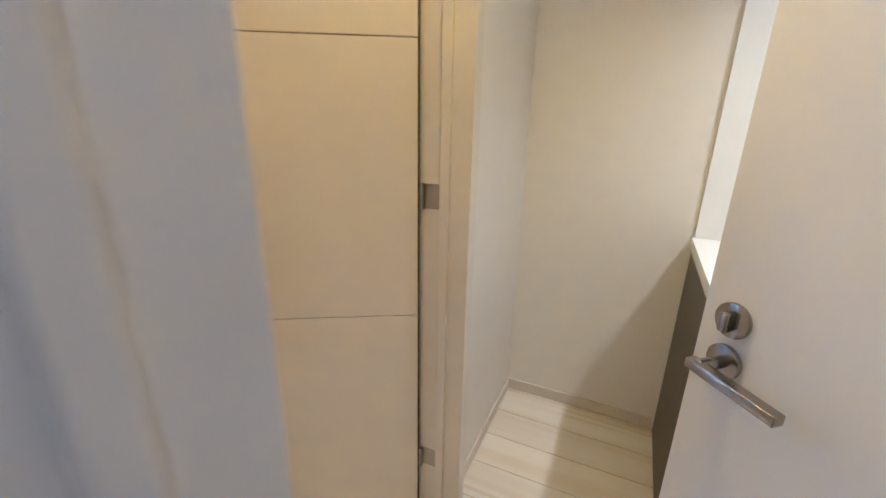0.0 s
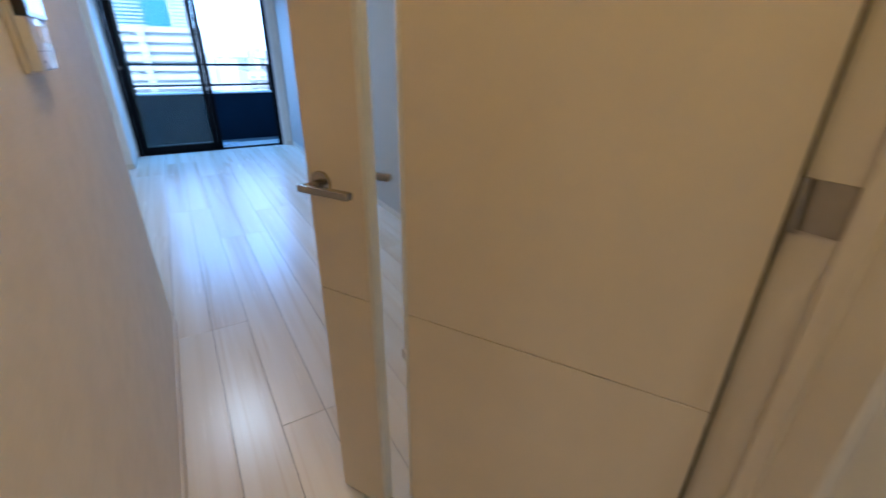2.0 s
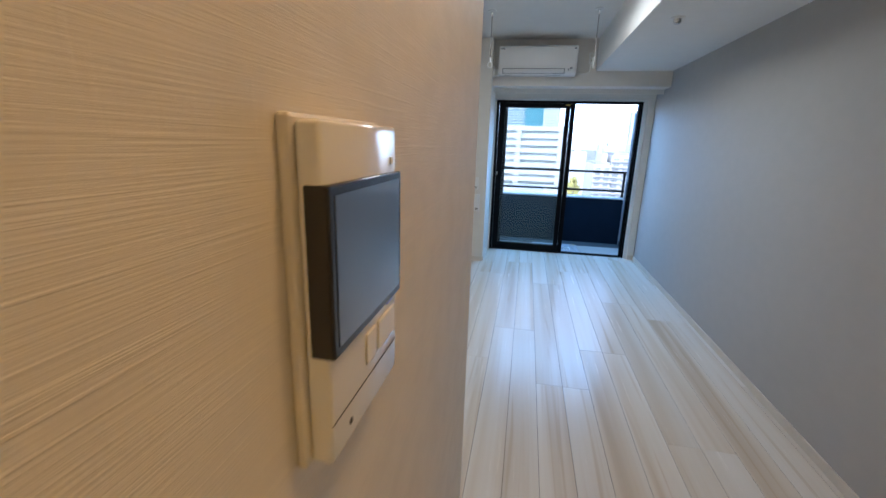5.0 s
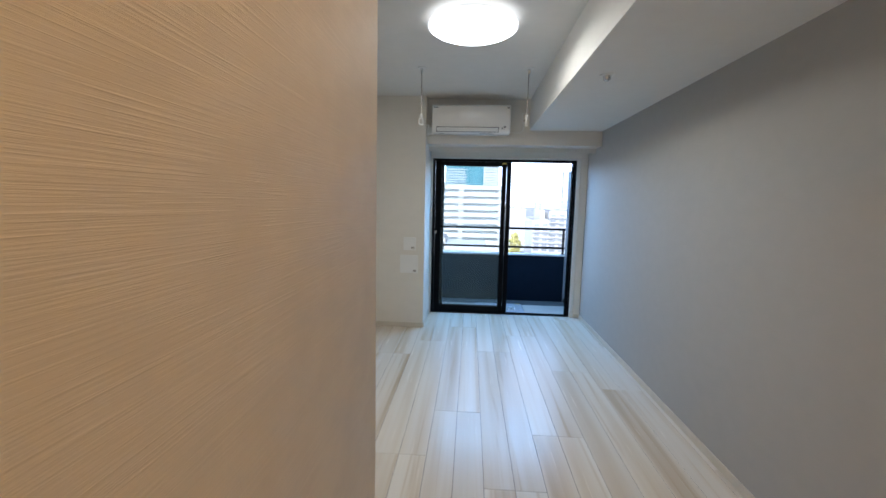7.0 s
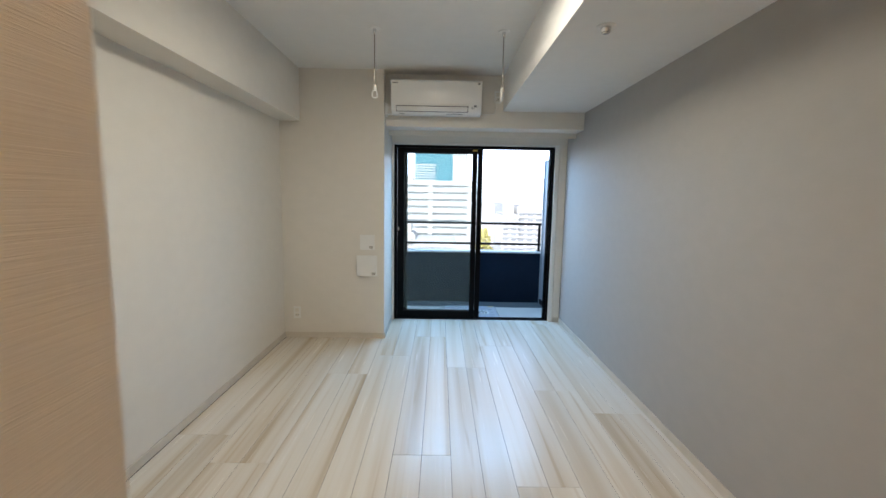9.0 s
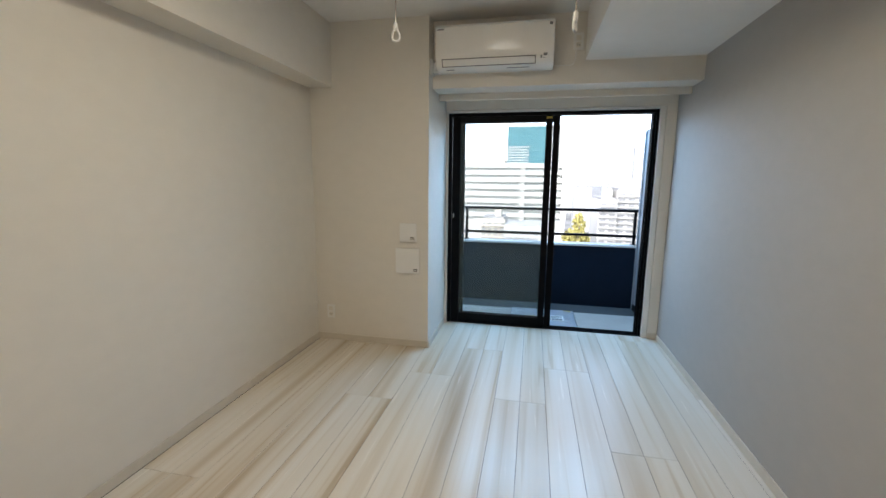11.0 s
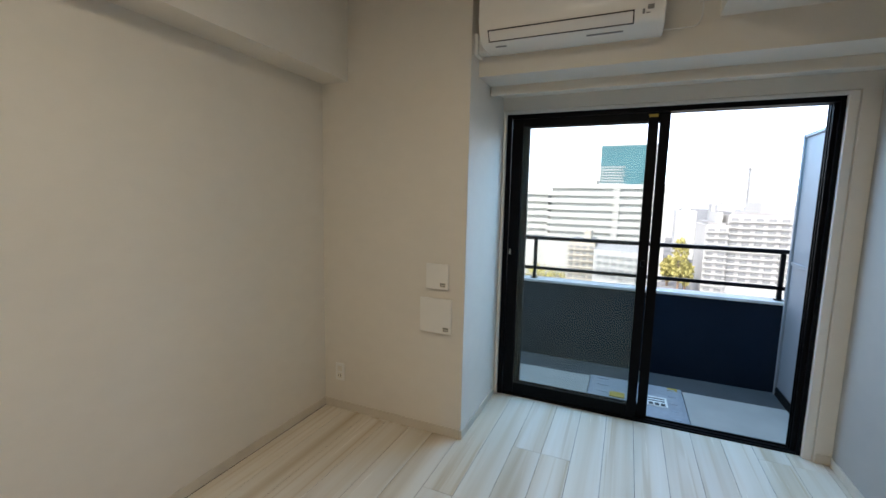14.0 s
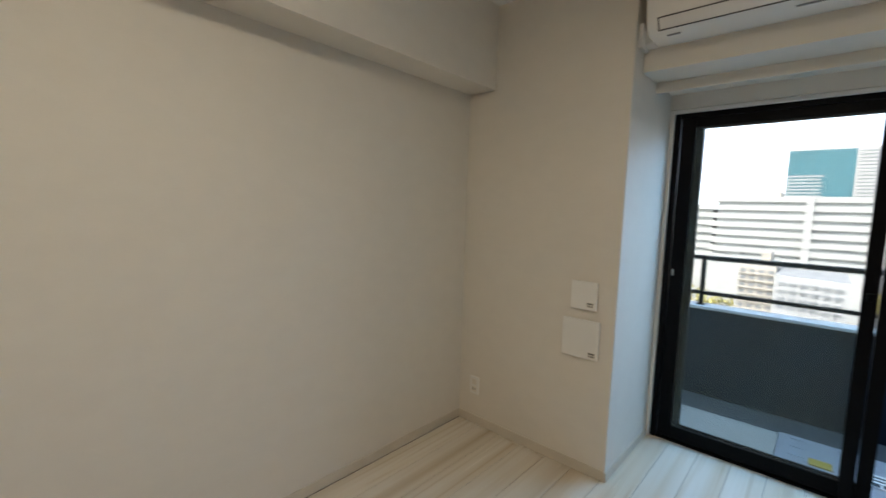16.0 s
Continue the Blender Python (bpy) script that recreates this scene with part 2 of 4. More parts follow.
GUTTER = mottled("grey_gutter_coating", (0.055, 0.058, 0.062), 0.8, 0.1, 5, 90, 0.3)
NAVY = mottled("navy_parapet_paint", (0.006, 0.013, 0.026), 0.7, 0.12, 3, 140, 0.2, 0.0, Specular_IOR_Level=0.12)
COPING = mottled("pale_coping", (0.62, 0.62, 0.61), 0.6, 0.06, 5, 90, 0.2)
SHEET = mottled("partition_board", (0.22, 0.235, 0.255), 0.5, 0.03, 3)
HATCHM = mottled("brushed_stainless", (0.42, 0.44, 0.48), 0.38, 0.08, 25, 300, 0.05, 0.35)
YELLOW = mottled("yellow_label", (0.50, 0.34, 0.05), 0.5)


# ---- building blocks ----
def box_bm(x0, x1, y0, y1, z0, z1, bevel=0.0, segments=1, into=None):
    bm = into or bmesh.new()
    made = bmesh.ops.create_cube(bm, size=1.0)["verts"]
    for v in made:
        v.co = Vector(((x0 + x1) / 2 + v.co.x * (x1 - x0), (y0 + y1) / 2 + v.co.y * (y1 - y0), (z0 + z1) / 2 + v.co.z * (z1 - z0)))
    if bevel:
        edges = list({e for v in made for e in v.link_edges})
        bmesh.ops.bevel(bm, geom=edges, offset=bevel, segments=segments, affect="EDGES", profile=0.5)
    return bm


def prism_bm(points, z0, z1, bevel=0.0, into=None, segments=2):
    """An upright prism over a plan outline."""
    bm = into or bmesh.new()
    base = [bm.verts.new((x, y, z0)) for x, y in points]
    face = bm.faces.new(base)
    up = bmesh.ops.extrude_face_region(bm, geom=[face])["geom"]
    for v in up:
        if isinstance(v, bmesh.types.BMVert):
            v.co.z = z1
    bmesh.ops.recalc_face_normals(bm, faces=bm.faces[:])
    if bevel:
        edges = [e for e in bm.edges if abs(e.verts[0].co.z - e.verts[1].co.z) > 0.5 * abs(z1 - z0)]
        bmesh.ops.bevel(bm, geom=edges, offset=bevel, segments=segments, affect="EDGES", profile=0.5)
    return bm


def tube_bm(radius, a, b, sides=24, into=None, radius2=None, bevel=0.0):
    """A round bar from a to b."""
    bm = into or bmesh.new()
    a, b = Vector(a), Vector(b)
    turn = (b - a).to_track_quat("Z", "Y").to_matrix().to_4x4()
    made = bmesh.ops.create_cone(bm, cap_ends=True, segments=sides, radius1=radius, radius2=radius if radius2 is None else radius2, depth=(b - a).length,
                                 matrix=Matrix.Translation((a + b) / 2) @ turn)["verts"]
    if bevel:
        rims = [e for e in {e for v in made for e in v.link_edges} if any(len(f.verts) > 4 for f in e.link_faces)]
        bmesh.ops.bevel(bm, geom=rims, offset=bevel, segments=2, affect="EDGES", profile=0.5)
    return bm


def lathe_bm(profile, centre=(0, 0, 0), sides=48, into=None):
    """A turned body about z from (radius, height) pairs."""
    bm = into or bmesh.new()
    rings = []
    for r, z in profile:
        rings.append([bm.verts.new((centre[0] + r * math.cos(2 * math.pi * i / sides), centre[1] + r * math.sin(2 * math.pi * i / sides), centre[2] + z)) for i in range(sides)])
    for low, high in zip(rings, rings[1:]):
        for i in range(sides):
            bm.faces.new((low[i], low[(i + 1) % sides], high[(i + 1) % sides], high[i]))
    bm.faces.new(rings[0][::-1])
    bm.faces.new(rings[-1])
    bmesh.ops.recalc_face_normals(bm, faces=bm.faces[:])
    return bm


def part(name, bm, mat, parent=None, label="", smooth=False):
    """Links a bmesh as one mesh object, under a thing or a part if one is given."""
    mesh = bpy.data.meshes.new(name)
    bm.to_mesh(mesh)
    bm.free()
    mesh.materials.append(mat)
    if smooth:
        for p in mesh.polygons:
            p.use_smooth = True
        mesh.set_sharp_from_angle(angle=radians(35))
    ob = new(name, mesh)
    if parent is not None:
        ob.parent = parent
    if label:
        tagged(ob, label)
    return ob


def thing(name, label, category, m=None, group="", kind=""):
    ob = new(name)
    ob.empty_display_size = 0.1
    if m is not None:
        ob.matrix_basis = m
    return tagged(ob, label, category, group, kind)


def structure(name, bm, mat, label, category="wall", smooth=False):
    return tagged(part(name, bm, mat, None, "", smooth), label, category, "", "structure")


# ---- plan ----
LW, RW = -0.100, 1.557           # hall's left wall, right wall
END = 2.508                      # where the hall's left wall ends
NOOK = -1.418                    # left wall of the room
COL_Y, COL_X = 6.370, -0.411     # column beside the window
WIN_Y = 7.073
CEIL, HALL_CEIL = 2.630, 2.420
SOFFIT_X, SOFFIT_Z = 0.745, 2.292
BEAM_X, BEAM_Z = -1.220, 2.142
LINTEL_Y, LINTEL_Z = 6.500, 2.128
PART_Y0, PART_Y1 = 0.406, 0.490  # partition between washroom and room
JAMB_Y = 0.130                   # toilet doorway
HINGE_X, HINGE_Y = 0.789, 0.474
STUB_X, STUB_Y0, STUB_Y1 = 0.790, 1.605, 1.710   # short wall that closes the recess behind the room door

# walls
structure("wall_closet", prism_bm([(LW, JAMB_Y + 0.02), (LW, END), (NOOK - 0.15, END), (NOOK - 0.15, END - 0.12), (LW - 0.13, END - 0.12), (LW - 0.13, JAMB_Y + 0.02)], 0, CEIL, 0.004),
          HALL_PAPER, "ivory woven wallpaper on the hall side wall")
structure("wall_left", box_bm(NOOK - 0.15, NOOK, END, COL_Y, 0, CEIL), PAPER, "ivory woven wallpaper on the long room wall")
structure("wall_column", prism_bm([(NOOK - 0.15, COL_Y), (COL_X, COL_Y), (COL_X, 7.20), (NOOK - 0.15, 7.20)], 0, CEIL, 0.004), PAPER, "ivory papered pillar beside the balcony window")
structure("wall_right", box_bm(RW, RW + 0.15, PART_Y1, 7.20, 0, CEIL), GREY_PAPER, "grey woven accent wallpaper on the long wall")
structure("wall_lintel", box_bm(COL_X, RW, LINTEL_Y, 7.20, LINTEL_Z, CEIL), PAPER, "ivory papered lintel above the balcony window")
structure("wall_window_head", box_bm(COL_X, RW, 7.03, 7.20, 2.042, LINTEL_Z), PAPER, "narrow ivory wall strip above the window")
structure("wall_window_return", box_bm(1.478, RW, 7.03, 7.20, 0, 2.042), PAPER, "narrow ivory wall strip beside the window")
structure("wall_partition", box_bm(0.832, 1.70, PART_Y0, PART_Y1, 0, CEIL), PAPER, "ivory papered partition between washroom and room")
structure("wall_door_head", box_bm(LW, 0.826, PART_Y0, PART_Y1, 2.262, CEIL), PAPER, "ivory papered wall above the room door")
structure("wall_washroom", box_bm(1.545, 1.70, -1.60, PART_Y0, 0, HALL_CEIL), PAPER, "ivory papered back wall of the washroom")
structure("wall_washroom_end", box_bm(LW, 1.545, -1.75, -1.60, 0, HALL_CEIL), PAPER, "ivory papered end wall of the hall")
structure("wall_hall", box_bm(LW - 0.13, LW, -1.75, -0.62, 0, HALL_CEIL), PAPER, "ivory papered hall wall past the toilet door")
structure("wall_toilet_head", box_bm(LW - 0.13, LW, -0.62, JAMB_Y + 0.02, 2.262, HALL_CEIL), PAPER, "ivory papered wall above the toilet door")
structure("wall_toilet_side", box_bm(-1.60, LW - 0.222, JAMB_Y + 0.01, JAMB_Y + 0.22, 0, HALL_CEIL), PAPER, "ivory papered toilet wall")
structure("wall_toilet_end", box_bm(-1.72, -1.60, -1.05, JAMB_Y + 0.22, 0, HALL_CEIL), PAPER, "ivory papered toilet end wall")
structure("wall_toilet_far", box_bm(-1.60, LW - 0.13, -1.05, -0.93, 0, HALL_CEIL), PAPER, "ivory papered far toilet wall")
structure("wall_stub", prism_bm([(STUB_X, STUB_Y0), (RW - 0.001, STUB_Y0), (RW - 0.001, STUB_Y1), (STUB_X, STUB_Y1)], 0, SOFFIT_Z - 0.001, 0.004), PAPER, "short ivory papered wall ending behind the open door")
structure("ceiling", prism_bm([(NOOK - 0.15, PART_Y1), (RW + 0.15, PART_Y1), (RW + 0.15, 7.20), (NOOK - 0.15, 7.20)], CEIL, CEIL + 0.12), CEILING, "white papered room ceiling", "ceiling")
structure("ceiling_hall", box_bm(-1.72, 1.70, -1.75, PART_Y0, HALL_CEIL, CEIL + 0.12), CEILING, "white papered hall ceiling", "ceiling")
structure("ceiling_soffit", box_bm(SOFFIT_X, RW, PART_Y1, LINTEL_Y, SOFFIT_Z, CEIL), CEILING, "white papered duct soffit along the grey wall", "ceiling")
structure("ceiling_beam", box_bm(NOOK, BEAM_X, END, COL_Y, BEAM_Z, CEIL), PAPER, "ivory papered beam along the left wall", "ceiling")


def baseboard(points):
    """A skirting board along straight runs (x0, y0, x1, y1), standing 9 mm proud on the side given."""
    for (x0, y0, x1, y1, nx, ny) in points:
        bm = bmesh.new()
        lo = (min(x0, x1, x0 + nx * 0.009, x1 + nx * 0.009), max(x0, x1, x0 + nx * 0.009, x1 + nx * 0.009))
        la = (min(y0, y1, y0 + ny * 0.009, y1 + ny * 0.009), max(y0, y1, y0 + ny * 0.009, y1 + ny * 0.009))
        box_bm(lo[0], lo[1], la[0], la[1], 0.0, 0.055, 0.0025, 2, bm)
        structure("baseboard", bm, SKIRT, "pale wood-look baseboard along the wall", "baseboard")


baseboard([
    (LW, JAMB_Y + 0.03, LW, PART_Y0 - 0.04, 1, 0), (LW, PART_Y1 + 0.03, LW, END, 1, 0), (LW - 0.003, END, NOOK + 0.012, END, 0, 1),
    (NOOK, END + 0.012, NOOK, COL_Y - 0.012, 1, 0), (NOOK, COL_Y, COL_X - 0.002, COL_Y, 0, -1), (COL_X, COL_Y - 0.009, COL_X, 7.028, 1, 0),
    (RW, STUB_Y1 + 0.012, RW, 7.018, -1, 0), (STUB_X - 0.009, STUB_Y0, 1.078, STUB_Y0, 0, -1), (STUB_X, STUB_Y0, STUB_X, STUB_Y1, -1, 0), (STUB_X - 0.009, STUB_Y1, RW - 0.012, STUB_Y1, 0, 1), (1.482, 7.03, RW, 7.03, 0, -1), (0.835, PART_Y0, 1.534, PART_Y0, 0, -1),
    (1.545, -0.25, 1.545, PART_Y0, -1, 0), (0.842, PART_Y1, 1.078, PART_Y1, 0, 1), (LW, -1.60, LW, -0.64, 1, 0),
])

# door frames
frame_1 = structure("door_frame_1", prism_bm([(0.789, 0.448), (0.776, 0.448), (0.776, 0.420), (0.785, 0.420), (0.785, 0.362), (0.832, 0.362), (0.832, 0.515), (0.789, 0.515)], 0, 2.262, 0.0018),
                    FRAME, "pale wood-look frame post of the room door", "door frame")
structure("door_frame_2", prism_bm([(LW, 0.382), (LW + 0.014, 0.382), (LW + 0.014, 0.430), (LW + 0.004, 0.430), (LW + 0.004, 0.500), (LW, 0.500)], 0, 2.225, 0.0015), FRAME, "pale wood-look frame on the hall wall", "door frame")
structure("door_frame_3", box_bm(LW, 0.772, 0.382, 0.500, 2.225, 2.262, 0.002), FRAME, "pale wood-look door head", "door frame")
toilet_jamb = structure("door_frame_4", prism_bm([(LW, JAMB_Y), (LW, JAMB_Y + 0.02), (LW - 0.22, JAMB_Y + 0.02), (LW - 0.22, JAMB_Y), (LW - 0.086, JAMB_Y), (LW - 0.086, JAMB_Y - 0.010), (LW - 0.066, JAMB_Y - 0.010), (LW - 0.066, JAMB_Y)], 0, 2.262, 0.0015),
                        DOOR_B, "pale frame of the toilet doorway with a stop strip", "door frame")
structure("door_frame_5", box_bm(LW - 0.13, LW, -0.64, -0.62, 0, 2.262, 0.002), DOOR_B, "pale hinge-side frame of the toilet doorway", "door frame")


# ---- doors ----
def lever_handle(name, parent, x, z, side, toward):
    """A flat lever on a round rose; side +1/-1: which face; toward: the way the lever points along x."""
    h = part(name, tube_bm(0.0265, (x, 0 if side > 0 else -0.036, z), (x, side * 0.009 if side > 0 else -0.045, z), 32, None, None, 0.002), STEEL, parent, "satin nickel lever handle", True)
    y0 = 0.009 if side > 0 else -0.045
    part("neck", tube_bm(0.0095, (x, y0, z), (x, y0 + side * 0.042, z), 20), STEEL, h, "", True)
    ya, yb = sorted((y0 + side * 0.033, y0 + side * 0.052))
    xa, xb = sorted((x - toward * 0.014, x + toward * 0.118))
    part("lever", box_bm(xa, xb, ya, yb, z - 0.0075, z + 0.0075, 0.002, 3), STEEL, h, "", True)
    return h


angle_a = 120.4
door_a = thing("door_1", "open beige hinged door with a full-height glass slit", "door", pose(HINGE_X, HINGE_Y, 0, 0, 0, angle_a), "", "structure")
EDGES = (0.010, 0.738, 1.488, 2.215)
for x0, x1 in ((0.040, 0.628), (0.732, 0.884)):
    part("door_core", box_bm(x0 + 0.002, x1 - 0.002, -0.032, -0.004, 0.012, 2.213), DARKGAP, door_a)
    for z0, z1 in zip(EDGES, EDGES[1:]):
        part("door_panel", box_bm(x0, x1, -0.036, 0.0, z0 + 0.0012, z1 - 0.0012, 0.0014, 2), DOOR, door_a)
for x0, x1 in ((0.628, 0.6315), (0.7285, 0.732)):
    part("glazing_bead", box_bm(x0, x1, -0.036, 0.0006, 0.010, 2.215, 0.0008, 1), TRIM, door_a)
for x0, x1 in ((0.6315, 0.6332), (0.7268, 0.7285)):
    part("glazing_seal", box_bm(x0, x1, -0.034, -0.0030, 0.010, 2.215), DARKGAP, door_a, "dark glazing seal")
for x0, x1 in ((0.6332, 0.637), (0.723, 0.7268)):
    part("inner_bead", box_bm(x0, x1, -0.035, -0.0008, 0.010, 2.215, 0.0006, 1), TRIM, door_a)
part("bottom_rail", box_bm(0.637, 0.723, -0.028, -0.003, 0.010, 0.024, 0.001), BLACK, door_a)
pane = part("glass_pane", box_bm(0.637, 0.723, -0.010, -0.005, 0.024, 2.205), GLASS, door_a, "clear glass slit")
pane.visible_shadow = False
part("edge_seal", box_bm(0.034, 0.0405, -0.034, -0.006, 0.010, 2.213), DARKGAP, door_a)
lever_handle("door_handle", door_a, 0.842, 1.010, 1, -1)
lever_handle("door_handle", door_a, 0.842, 1.016, -1, -1)
part("latch_plate", box_bm(0.8845, 0.8855, -0.030, -0.006, 0.93, 1.09), STEEL, door_a)
for z in (0.20, 1.098, 2.02):
    hinge = part("hinge", tube_bm(0.006, (0.030, -0.004, z - 0.036), (0.030, -0.004, z + 0.036), 14), HINGE, door_a, "grey metal hinge", True)
    turn_back = pose(HINGE_X, HINGE_Y, 0, 0, 0, angle_a).inverted()
    leaf = box_bm(0.7866, 0.7885, 0.452, 0.503, z - 0.034, z + 0.034)
    bmesh.ops.transform(leaf, matrix=turn_back, verts=leaf.verts[:])
    part("hinge_leaf", leaf, HINGE, hinge)

FREE_B, WAY_B = Vector((0.466, -0.146)), Vector((0.77, 0.64)).normalized()
base_b = FREE_B - WAY_B * 0.70
door_b = thing("door_2", "open white toilet door with lever and thumbturn", "door", pose(base_b.x, base_b.y, 0, 0, 0, math.degrees(math.atan2(WAY_B.y, WAY_B.x))), "", "structure")
part("door_leaf", box_bm(0.004, 0.70, -0.036, 0.0, 0.010, 2.215, 0.0015, 2), DOOR_B, door_b)
lever_handle("door_handle", door_b, 0.646, 0.987, 1, -1)
turn = part("thumbturn", tube_bm(0.0265, (0.648, 0, 1.052), (0.648, 0.009, 1.052), 32, None, None, 0.002), STEEL, door_b, "satin nickel privacy thumbturn", True)
part("turn_knob", box_bm(0.641, 0.655, 0.009, 0.026, 1.037, 1.067, 0.004, 3), STEEL, turn, "", True)
for z in (0.20, 1.10, 2.02):
    part("hinge", tube_bm(0.006, (0.0, -0.004, z - 0.05), (0.0, -0.004, z + 0.05), 14), HINGE, door_b, "grey metal hinge", True)

# ---- window ----
window = thing("window_1", "black aluminium sliding balcony window slid half open", "window", None, "", "structure")
WX0, WX1, WZ0, WZ1 = -0.390, 1.432, 0.0, 2.022
part("casing", box_bm(COL_X + 0.002, WX0, 7.045, 7.16, 0, 2.040, 0.002), TRIM, window, "white window casing")
part("casing", box_bm(WX1, 1.476, 7.045, 7.16, 0, 2.040, 0.002), TRIM, window, "white window casing")
part("casing", box_bm(WX0, WX1, 7.045, 7.16, WZ1, 2.040, 0.002), TRIM, window, "white window casing")
part("frame_post", box_bm(WX0, WX0 + 0.034, 7.068, 7.165, 0, WZ1, 0.0015), BLACK, window)
post = bmesh.new()
for x0, x1, y0, y1 in ((WX1 - 0.022, WX1, 7.070, 7.165), (WX1 - 0.044, WX1 - 0.022, 7.090, 7.098), (WX1 - 0.044, WX1 - 0.022, 7.125, 7.133), (WX1 - 0.044, WX1 - 0.022, 7.157, 7.165)):
    box_bm(x0, x1, y0, y1, 0, WZ1, 0.0012, 1, post)
part("frame_post", post, BLACK, window)
part("frame_head", box_bm(WX0 + 0.034, WX1 - 0.022, 7.070, 7.165, 1.992, WZ1, 0.0015), BLACK, window)
sill = bmesh.new()
box_bm(WX0 + 0.034, WX1 - 0.022, 7.072, 7.165, 0.0, 0.010, 0.001, 1, sill)
for y in (7.094, 7.134):
    box_bm(WX0 + 0.034, WX1 - 0.022, y - 0.003, y + 0.003, 0.010, 0.018, 0.0, 1, sill)
part("sill_track", sill, BLACK, window)


def sash(x0, x1, y, wide, pane_mat):
    s = part("sash", box_bm(x0, x0 + wide, y - 0.016, y + 0.016, 0.018, 1.992, 0.002), BLACK, window, "black sliding sash")
    part("stile", box_bm(x1 - 0.058, x1, y - 0.016, y + 0.016, 0.018, 1.992, 0.002), BLACK, s)
    part("top_rail", box_bm(x0 + wide, x1 - 0.058, y - 0.014, y + 0.014, 1.940, 1.990, 0.002), BLACK, s)
    part("bottom_rail", box_bm(x0 + wide, x1 - 0.058, y - 0.014, y + 0.014, 0.020, 0.098, 0.002), BLACK, s)
    g = part("pane", box_bm(x0 + wide - 0.004, x1 - 0.054, y - 0.004, y + 0.004, 0.094, 1.944), pane_mat, s, "clear window pane")
    g.visible_shadow = False
    for z0, z1 in ((0.098, 0.106), (1.932, 1.940)):
        part("gasket", box_bm(x0 + wide, x1 - 0.058, y - 0.012, y - 0.006, z0, z1), RUBBER, s)
    return s


inner = sash(-0.352, 0.556, 7.094, 0.075, TINT)
outer = sash(-0.300, 0.622, 7.134, 0.060, PLAIN)
part("crescent_lock", box_bm(0.515, 0.540, 7.060, 7.078, 1.035, 1.075, 0.004, 2), BLACK, inner)
part("finger_pull", box_bm(-0.345, -0.330, 7.0765, 7.0785, 1.05, 1.09, 0.0005), STEEL, inner, "small bright finger pull mark")
part("sash_label", box_bm(0.500, 0.550, 7.0770, 7.0785, 1.962, 1.980), YELLOW, inner, "small yellow warning sticker")

# curtain pelmet under the lintel
structure("trim_pelmet", box_bm(COL_X + 0.002, RW - 0.002, 6.722, 6.742, 2.074, LINTEL_Z, 0.002), PAPER, "white curtain pelmet board under the lintel", "trim")
structure("trim_rail", box_bm(COL_X + 0.01, RW - 0.01, 6.80, 6.86, 2.108, LINTEL_Z, 0.003), TRIM, "white curtain rail under the lintel", "trim")

# ---- room fittings ----
def ceiling_light():
    t = thing("ceiling_light", "round white flush ceiling light, switched on", "ceiling light", pose(0.09, 4.40, CEIL))
    part("base", lathe_bm([(0.20, -0.035), (0.21, -0.03), (0.21, 0.0)], (0, 0, 0), 48), WHITE, t, "", True)
    part("rim", lathe_bm([(0.276, -0.062), (0.286, -0.055), (0.286, -0.040), (0.270, -0.034)], (0, 0, 0), 64), RIM, t, "translucent white rim", True)
    part("diffuser", lathe_bm([(0.02, -0.108), (0.10, -0.106), (0.17, -0.098), (0.225, -0.085), (0.262, -0.070), (0.276, -0.060), (0.270, -0.050)], (0, 0, 0), 64), DIFFUSER, t, "glowing white diffuser", True)
    return t


ceiling_light()


def drying_hook(x, y, turn_deg):
    t = thing("drying_hook", "white clothes-drying rod with a ring hanging from the ceiling", "drying hook", pose(x, y, CEIL, 0, 0, turn_deg), "clothes-drying hooks")
    part("ceiling_plate", lathe_bm([(0.036, -0.007), (0.041, -0.003), (0.041, 0.0)], (0, 0, 0), 32), WHITE, t, "", True)
    part("socket", lathe_bm([(0.007, -0.045), (0.011, -0.035), (0.013, -0.006)], (0, 0, 0), 20), CHROME, t, "chrome socket", True)
    part("rod", tube_bm(0.0042, (0, 0, -0.40), (0, 0, -0.04), 14), STEEL, t, "slim metal rod", True)
    part("collar", lathe_bm([(0.011, -0.432), (0.014, -0.424), (0.0115, -0.400), (0.0065, -0.388)], (0, 0, 0), 20), WHITE, t, "white collar", True)
    ring = bmesh.new()
    outline = []
    for i in range(28):
        a = 2 * math.pi * i / 28
        outline.append((0.019 * math.cos(a) * (1 + 0.35 * max(0, -math.sin(a))), 0.027 * math.sin(a)))
    rings = []
    for i, (px, pz) in enumerate(outline):
        n = Vector((px, 0, pz)).normalized()
        centre = Vector((px, 0, pz - 0.455))
        rings.append([ring.verts.new(centre + n * 0.006 * math.cos(b) + Vector((0, 0.007 * math.sin(b), 0))) for b in (2 * math.pi * k / 8 for k in range(8))])
    for a, b in zip(rings, rings[1:] + rings[:1]):
        for k in range(8):
            ring.faces.new((a[k], a[(k + 1) % 8], b[(k + 1) % 8], b[k]))
    bmesh.ops.recalc_face_normals(ring, faces=ring.faces[:])
    part("ring", ring, WHITE, t, "", True)
    return t


drying_hook(-0.352, 5.385, 20)
drying_hook(0.577, 5.395, 65)

